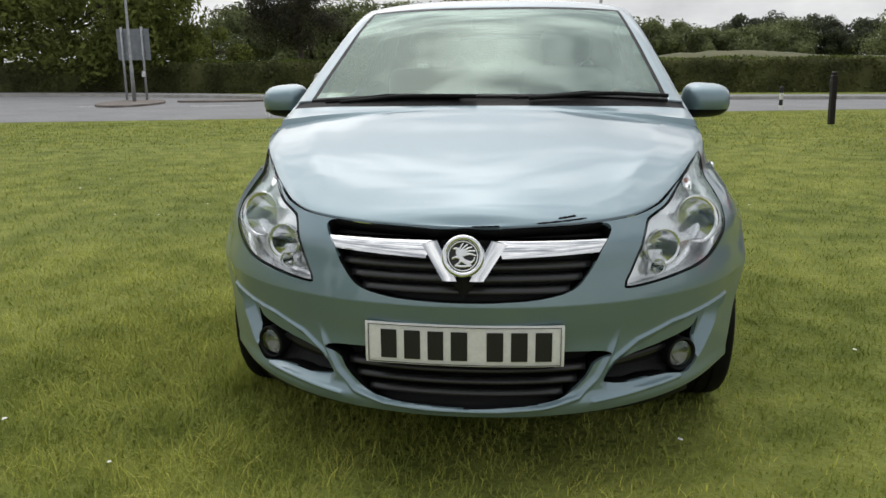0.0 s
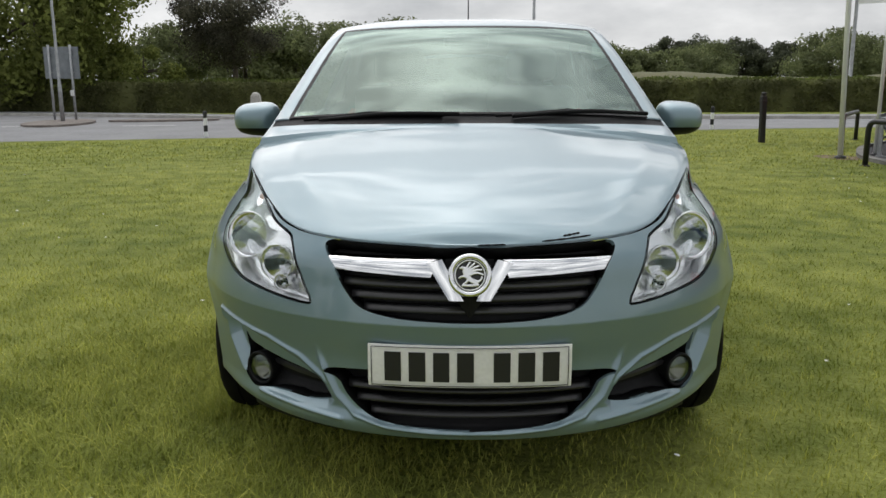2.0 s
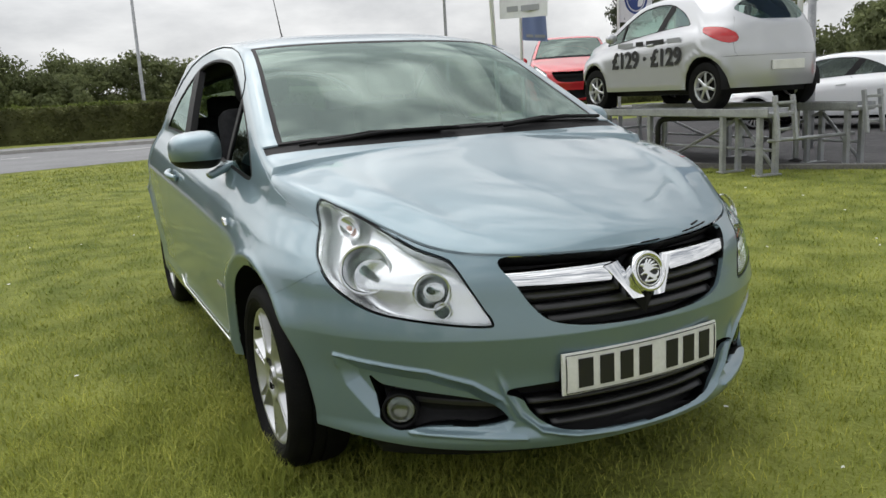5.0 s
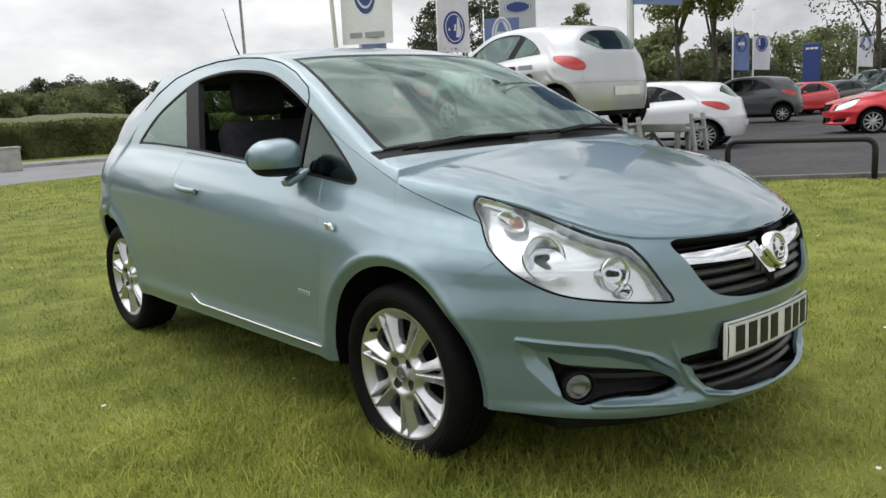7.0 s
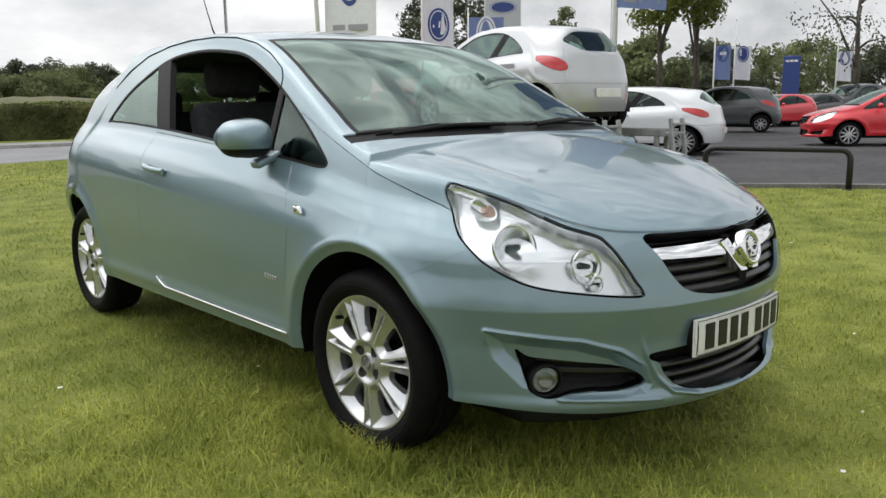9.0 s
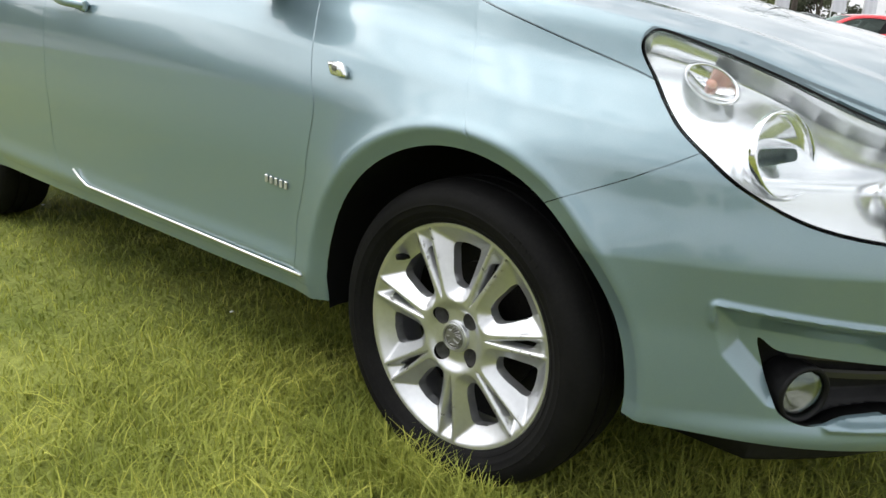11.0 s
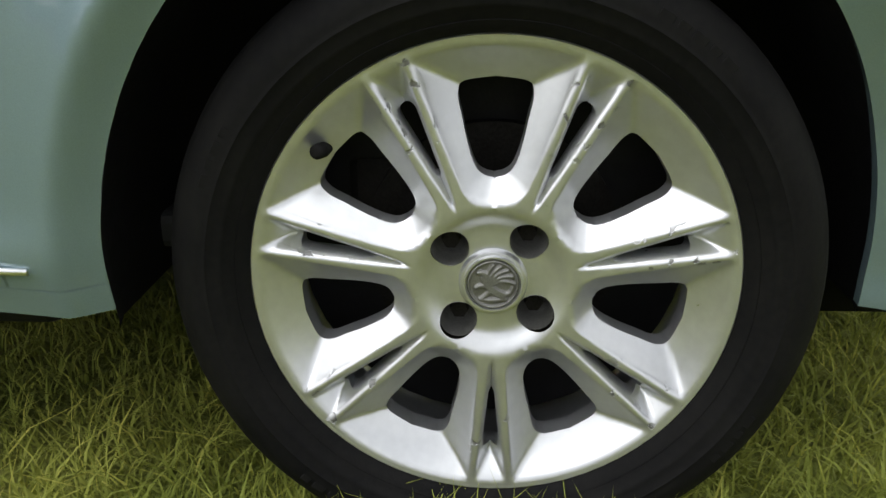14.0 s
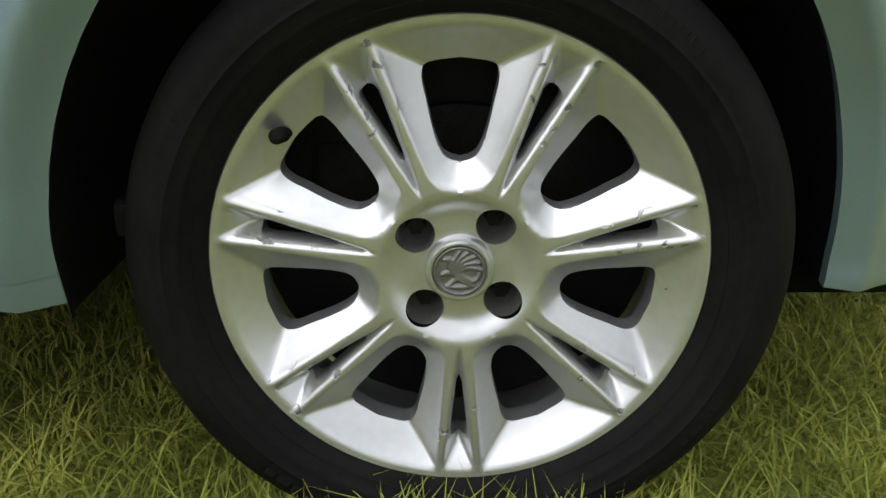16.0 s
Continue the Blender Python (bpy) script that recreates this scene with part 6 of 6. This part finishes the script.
def flag(p, way, width, z0, z1, mat, label, seed, oval=True, bars=True, print_mat=None, oval_at=None):
    """A hanging banner with soft folds; its oval and lines of print are plain shapes."""
    rng = np.random.default_rng(seed)
    t = thing("flag", label, "flag", pose(p[0], p[1], 0, 0, 0, math.degrees(math.atan2(way[1], way[0]))), "flags")
    ph = rng.uniform(0, 6)

    def at(u, v, out=0.0):
        return (u * width, .05 * math.sin(5 * u + ph + v * 2) * u ** .7 + .02 * math.sin(11 * u + 3 * v + ph) + out, z0 + (z1 - z0) * v - .06 * u * (1 - v))
    for name, m, region, out in [("cloth", mat, (0, 1, 0, 1), 0)]:
        n, k = 18, 18
        vs = [at(i / n, j / k, d) for d in (-.003, .003) for j in range(k + 1) for i in range(n + 1)]
        c = n + 1
        o = c * (k + 1)
        fs = [(j * c + i, j * c + i + 1, (j + 1) * c + i + 1, (j + 1) * c + i) for j in range(k) for i in range(n)]
        fs += [tuple(q + o for q in f[::-1]) for f in fs]
        cloth = link_mesh(name, vs, fs, m, t)
    pm = print_mat or BLUE
    for out in (-.008, .008):
        if oval:
            n = 32
            hw = min(.36, .30 / max(width, .5) * 1.0)
            cv = oval_at or 1 - .30 * width / (z1 - z0) * 1.6
            hv = .36 * width / (z1 - z0) * 1.45
            ring = [at(.5 + hw * math.cos(a), cv + hv * math.sin(a), out) for a in np.linspace(0, 2 * math.pi, n, endpoint=False)]
            inner = [at(.5 + hw * .82 * math.cos(a), cv + hv * .86 * math.sin(a), out) for a in np.linspace(0, 2 * math.pi, n, endpoint=False)]
            core = [at(.5 + hw * .74 * math.cos(a), cv + hv * .79 * math.sin(a), out) for a in np.linspace(0, 2 * math.pi, n, endpoint=False)]
            fs = [(i, (i + 1) % n, n + (i + 1) % n, n + i) for i in range(n)]
            link_mesh("oval_ring", ring + inner, fs, pm, cloth)
            link_mesh("oval_field", core, [tuple(range(n))], pm, cloth)
            for a0, a1 in ((-.55, -.2), (-.12, .12), (.2, .5)):
                q = [at(.5 + hw * a0, cv - hv * .18, out * 1.6), at(.5 + hw * a1, cv - hv * .18, out * 1.6), at(.5 + hw * (a1 + .06), cv + hv * .2, out * 1.6), at(.5 + hw * (a0 + .06), cv + hv * .2, out * 1.6)]
                link_mesh("print_bar", q, [(0, 1, 2, 3)], BANNER, cloth)
        if bars:
            for a0, a1 in ((.14, .40), (.46, .86)):
                q = [at(a0, .035, out), at(a1, .035, out), at(a1, .065, out), at(a0, .065, out)]
                link_mesh("print_bar", q, [(0, 1, 2, 3)], GREY_PRINT, cloth)
    return t


pole((5.8, 9.75), 6.2, .040, "tall white flagpole at the lawn's edge", None, -2.2)
flag((5.82, 9.70), (.25, -1.1), 1.15, 2.28, 5.2, BANNER, "white banner with a blue oval on a flagpole", 3, oval_at=.37)
pole((6.55, 10.2), 5.0, .03, "slim white flagpole beside the display ramp")
flag((6.57, 10.16), (.35, -1.0), .55, 1.95, 3.6, PALE_BLUE, "blue banner blown against its flagpole", 5, False, True)
pole((7.35, 4.9), 5.8, .038, "white flagpole behind the barriers")
flag((7.37, 4.87), (.6, -1.0), .66, 2.42, 4.6, PALE_BLUE, "pale blue banner with a line of grey print", 6, False, True)
pole((11.2, 13.3), 5.2, .035, "white flagpole in the car park")
flag((11.22, 13.28), (.8, -.6), .75, 2.5, 4.1, BANNER, "white banner with a blue oval on a flagpole", 8, oval_at=.36)
for k, (x, y, m) in enumerate(((30.6, 16.2, PALE_BLUE), (31.8, 15.9, BANNER), (39.6, 14.6, BANNER), (43.0, 13.0, BANNER), (45.5, 12.2, BANNER))):
    pole((x, y), 4.6, .04, "slim pole among the parked cars")
    flag((x + .03, y), (.5, -.9), .66, 2.1, 3.5, m, "banner with a blue oval over the parked cars", 20 + k, True, False)
# silver sign with a blue oval
sg = thing("pylon_sign", "silver dealer sign with a blue oval on top", "sign", pose(18.15, 17.1, 0, 0, 0, -42), "pylon signs")
part("panel", box(1.2, .35, 4.6, (0, 0, 3.2), .03), PYLON, sg)
part("leg", box(1.0, .28, .95, (0, 0, .45), .02), STEEL, sg)
vv, ff = lathe([(-.19, 0), (-.19, .45)], 40, "y")
vv[:, 2] *= .42
ob = link_mesh("oval", vv + [0, 0, 4.3], ff, BLUE, sg)
vv2, ff2 = lathe([(-.195, .42), (-.195, .39)], 40, "y")
vv2[:, 2] *= .42
link_mesh("oval_line", vv2 + [0, 0, 4.3], ff2, PAPER, sg)
for k, w in enumerate((.08, .08, .08, .08)):
    part("print_bar", box(w, .01, .18, (.08 + .12 * k, -.18, 3.3), .003, 1), GREY_PRINT, sg)
part("seam", box(1.2, .01, .02, (0, -.178, 3.62)), GREY_PRINT, sg)
flag((14.6, 15.1), (.8, -.7), 1.0, 2.1, 3.6, PALE_BLUE, "pale blue banner with an oval near the sign", 33, True, False, BANNER)
pole((14.58, 15.12), 3.8, .03, "slim pole near the silver sign")
py = thing("pylon_sign", "dark blue upright sign in the car park", "sign", pose(38.6, 16.4, 0, 0, 0, -66), "pylon signs")
part("panel", box(.8, .3, 3.0, (0, 0, 1.85), .04), BLUE, py)
part("foot", box(.9, .4, .36, (0, 0, .18), .02), STEEL, py)
for k in range(3):
    part("print_bar", box(.16, .01, .10, (-.21 + .2 * k, -.155, 3.1), .003, 1), PAPER, py)

# road sign seen from behind, and lamp posts
rs = thing("road_sign", "grey back of a road sign on two posts", "road sign", pose(-12.9, 23.4, .06, 0, 0, -8))
part("panel", box(1.22, .03, 1.00, (.05, 0, 1.80), .01), SIGN_BACK, rs)
for x in (-.34, .42):
    bar("post", [(x, -.06, -.1), (x, -.06, 2.36)], .040, STEEL, rs, "", 10)
    for z in (1.50, 2.10):
        part("clip", box(.14, .06, .04, (x, -.04, z), .005), STEEL, rs)
part("control_box", box(.09, .08, .18, (.42, -.14, .85), .01), WHITE_PLASTIC, rs)


def lamp_post(at, h, r, label, arm=1.2, turn=0):
    t = thing("street_lamp", label, "street lamp", pose(*at, 0, 0, turn), "street lamps")
    bar("column", [(0, 0, -.1), (0, 0, 1.1), (0, 0, 1.15), (0, 0, h - .3), (arm * .3, 0, h), (arm, 0, h + .12)], [r * 1.35, r * 1.35, r, r * .7, r * .6, r * .5], STEEL, t, "", 12)
    part("head", box(.55, .22, .12, (arm + .2, 0, h + .12), .04), STEEL, t)
    part("lamp_glass", box(.40, .16, .03, (arm + .2, 0, h + .05), .01), REFLECTOR, t)


lamp_post((-12.4, 22.2, .06), 7.5, .045, "tall grey street lamp on the traffic island", 1.2, 200)
lamp_post((4.7, 52, 0), 9.0, .12, "tall grey street lamp far behind the car", 1.2, 90)
lamp_post((17.9, 35.6, 0), 8.5, .09, "tall grey street lamp by the hedge", 1.2, 180)
lamp_post((8.9, 6.0, 0), 7.0, .06, "grey lamp column in the car park", .8, 40)


# ---- the other cars ----
def simple_car(label, paint, at, turn, length, width, height, group="cars for sale", rim=.20, spokes=8, tilt=0.0, dark=True):
    t = thing("parked_car", label, "car", pose(*at, tilt, 0, turn), group)
    k = (width / 1.714, length / 3.99, height / 1.475)
    before = set(bpy.data.objects)
    g = side_grid(22, 46, 13, 28)
    hatchback(g, top_grid(g[-1], 14), t, paint, False)
    for ob in set(bpy.data.objects) - before:
        if ob.parent == t:
            ob.matrix_basis = Matrix.Diagonal((*k, 1))
            if dark and ob.data.materials[0] == GLASS:
                ob.data.materials[0] = DARK_GLASS
    part("underbody", box(1.3 * k[0], 3.3 * k[1], .1, (0, 1.15 * k[1], .26), .02), PLASTIC, t)
    part("grille_bars", box(.62 * k[0], .02, .05, (0, -.80 * k[1], .66 * k[2]), .005), PLASTIC, t)
    part("seats", box(1.15 * k[0], .9, .62, (0, 1.5 * k[1], .68 * k[2]), .1, 3), CLOTH, t, "", True)
    part("rear_plate", box(.5, .02, .11, (0, 3.128 * k[1], .52 * k[2]), .004), PLATE_WHITE, t)
    for x, y, n in ((-.80, 0, 0), (.80, 0, 1), (-.79, BASE, 0), (.79, BASE, 1)):
        w = new("wheel")
        w.parent = t
        w.matrix_basis = pose(x * k[0], y * k[1], .30 * min(1.06, k[2]), 0, 0, 180 if n else 0)
        plain_wheel(w, .30 * min(1.06, k[2]), rim, spokes, 28)
        sx = -1 if x < 0 else 1
        a = np.linspace(-.1, math.pi + .1, 20)
        prof = [(.82, ARCH_R + .004), (.55, ARCH_R + .01), (.55, .05)]
        vv = np.array([(sx * p * k[0], (y + r * math.cos(q)) * k[1], (HUB + r * math.sin(q)) * k[2]) for q in a for p, r in prof])
        ff = [(i * 3 + j, i * 3 + j + 1, i * 3 + j + 4, i * 3 + j + 3) for i in range(len(a) - 1) for j in range(2)]
        link_mesh("wheel_arch_liner", vv, ff, PLASTIC, t)
    for s in (-1, 1):
        m = bmesh.new()
        bmesh.ops.create_uvsphere(m, u_segments=16, v_segments=10, radius=1, matrix=Matrix.Translation((s * .90 * k[0], .58 * k[1], .99 * k[2])) @ Matrix.Diagonal((.09, .06, .07, 1)))
        part("door_mirror", m, paint, t, "", True)
        bar("door_handle", [(s * .853 * k[0], 1.36 * k[1], .85 * k[2]), (s * .872 * k[0], 1.44 * k[1], .855 * k[2]), (s * .853 * k[0], 1.52 * k[1], .86 * k[2])], .012, paint, t, "", 8)
    return t


city = simple_car("silver city hatchback raised on a steel display ramp", SILVER_PAINT, (6.84, 7.35, .72), 177, 3.66, 1.66, 1.50, "", .185, 7, 0, False)
ramp_red = simple_car("bright red hatchback raised behind the silver one", RED_PAINT, (7.62, 10.2, .62), -33, 3.97, 1.72, 1.48, "", .2, 10)
simple_car("white saloon hatchback with tinted windows on the tarmac", WHITE_PAINT, (12.6, 10.0, 0), 200.5, 4.6, 1.86, 1.48, "", .23, 14)
simple_car("red hatchback parked at the edge of the tarmac", RED_PAINT, (19.0, 6.28, 0), 217, 4.3, 1.80, 1.47, "", .215, 10)
for label, paint, x, y, turn, l, w, h in (
        ("dark grey people carrier among the parked cars", GREY_PAINT, 25.6, 14.6, 205, 4.4, 1.8, 1.72),
        ("small red hatchback among the parked cars", RED_PAINT, 32.4, 15.0, 250, 3.9, 1.7, 1.47),
        ("dark hatchback among the parked cars", BLACK_PAINT, 35.5, 14.9, 250, 4.1, 1.75, 1.5),
        ("black van among the parked cars", BLACK_PAINT, 38.0, 14.0, 255, 4.9, 1.9, 1.95),
        ("white hatchback among the parked cars", WHITE_PAINT, 36.5, 10.6, 235, 4.1, 1.75, 1.5),
        ("silver hatchback among the parked cars", SILVER_PAINT, 41.5, 12.4, 235, 4.1, 1.75, 1.5),
        ("white hatchback at the far side of the car park", WHITE_PAINT, 27.5, 18.5, 215, 4.1, 1.75, 1.5)):
    simple_car(label, paint, (x, y, 0), turn, l, w, h)


def lettering(text, size, m, mat, parent):
    cu = bpy.data.curves.new("lettering", "FONT")
    cu.body, cu.size, cu.extrude, cu.align_x = text, size, .002, "CENTER"
    cu.offset = .010
    ob = bpy.data.objects.new("lettering", cu)
    me = bpy.data.meshes.new_from_object(ob)
    bpy.data.objects.remove(ob)
    me.materials.clear()
    me.materials.append(mat)
    o = new("lettering", me)
    o.parent = parent
    o.matrix_basis = m
    return o


# the price on the silver car's doors, on its left side
face = Matrix(((0, 0, 1, 0), (1, 0, 0, 0), (0, 1, 0, 0), (0, 0, 0, 1)))
lettering("£129 · £129", .30, Matrix.Translation((.838, 1.22, .60)) @ face, INK, city)
for y0, w in ((.62, .34), (1.02, .16), (1.24, .36), (1.66, .26)):
    part("print_bar", box(.004, w, .06, (.822, y0 + w / 2, .90), .001, 1), INK if y0 > .9 and y0 < 1.5 else GREY_PRINT, city)


# ---- the display ramp: two channels on trestles ----
def display_ramp(label, at, turn, z, length, gauge, seed):
    t = thing("display_ramp", label, "vehicle ramp", pose(*at, 0, 0, turn), "display ramps")
    for x in (-gauge / 2, gauge / 2):
        part("runway", box(.30, length, .05, (x, length / 2 - .9, z - .03), .008), STEEL, t)
        for dx in (-.15, .15):
            part("runway_edge", box(.02, length, .09, (x + dx, length / 2 - .9, z), .004), STEEL, t)
        for y in (-.75, length * .30, length * .62, length - 1.05):
            part("leg", box(.06, .06, z - .04, (x - .12, y, (z - .04) / 2), .008), STEEL, t)
            part("leg", box(.06, .06, z - .04, (x + .12, y, (z - .04) / 2), .008), STEEL, t)
            part("foot", box(.34, .12, .02, (x, y, .012), .004), STEEL, t)
        for y0, y1 in ((-.75, length * .30), (length * .62, length * .30), (length * .62, length - 1.05)):
            bar("brace", [(x - .12, y0, z - .08), (x - .12, y1, .06)], .022, STEEL, t, "", 8)
        bar("low_rail", [(x - .12, -.75, .28), (x - .12, length - 1.05, .28)], .018, STEEL, t, "", 8)
        for dx in (-.13, .13):
            part("end_stop", box(.04, .05, .50, (x + dx, length - .80, z - .06), .006, 2, Euler((radians(8), 0, 0)).to_matrix()), STEEL, t)
        for h in (-.12, .05, .17):
            part("end_rung", box(.26, .03, .03, (x, length - .81 + h * .12, z - .06 + h), .005), STEEL, t)
    for y in (-.75, length - 1.05):
        bar("cross_bar", [(-gauge / 2, y, z * .55), (gauge / 2, y, z * .55)], .022, STEEL, t, "", 8)
    return t


display_ramp("grey steel display ramp under the silver car", (6.84, 7.35, 0), 177, .72, 4.3, 1.36, 1)
display_ramp("grey steel display ramp under the red car", (7.62, 10.2, 0), -33, .62, 4.2, 1.40, 2)
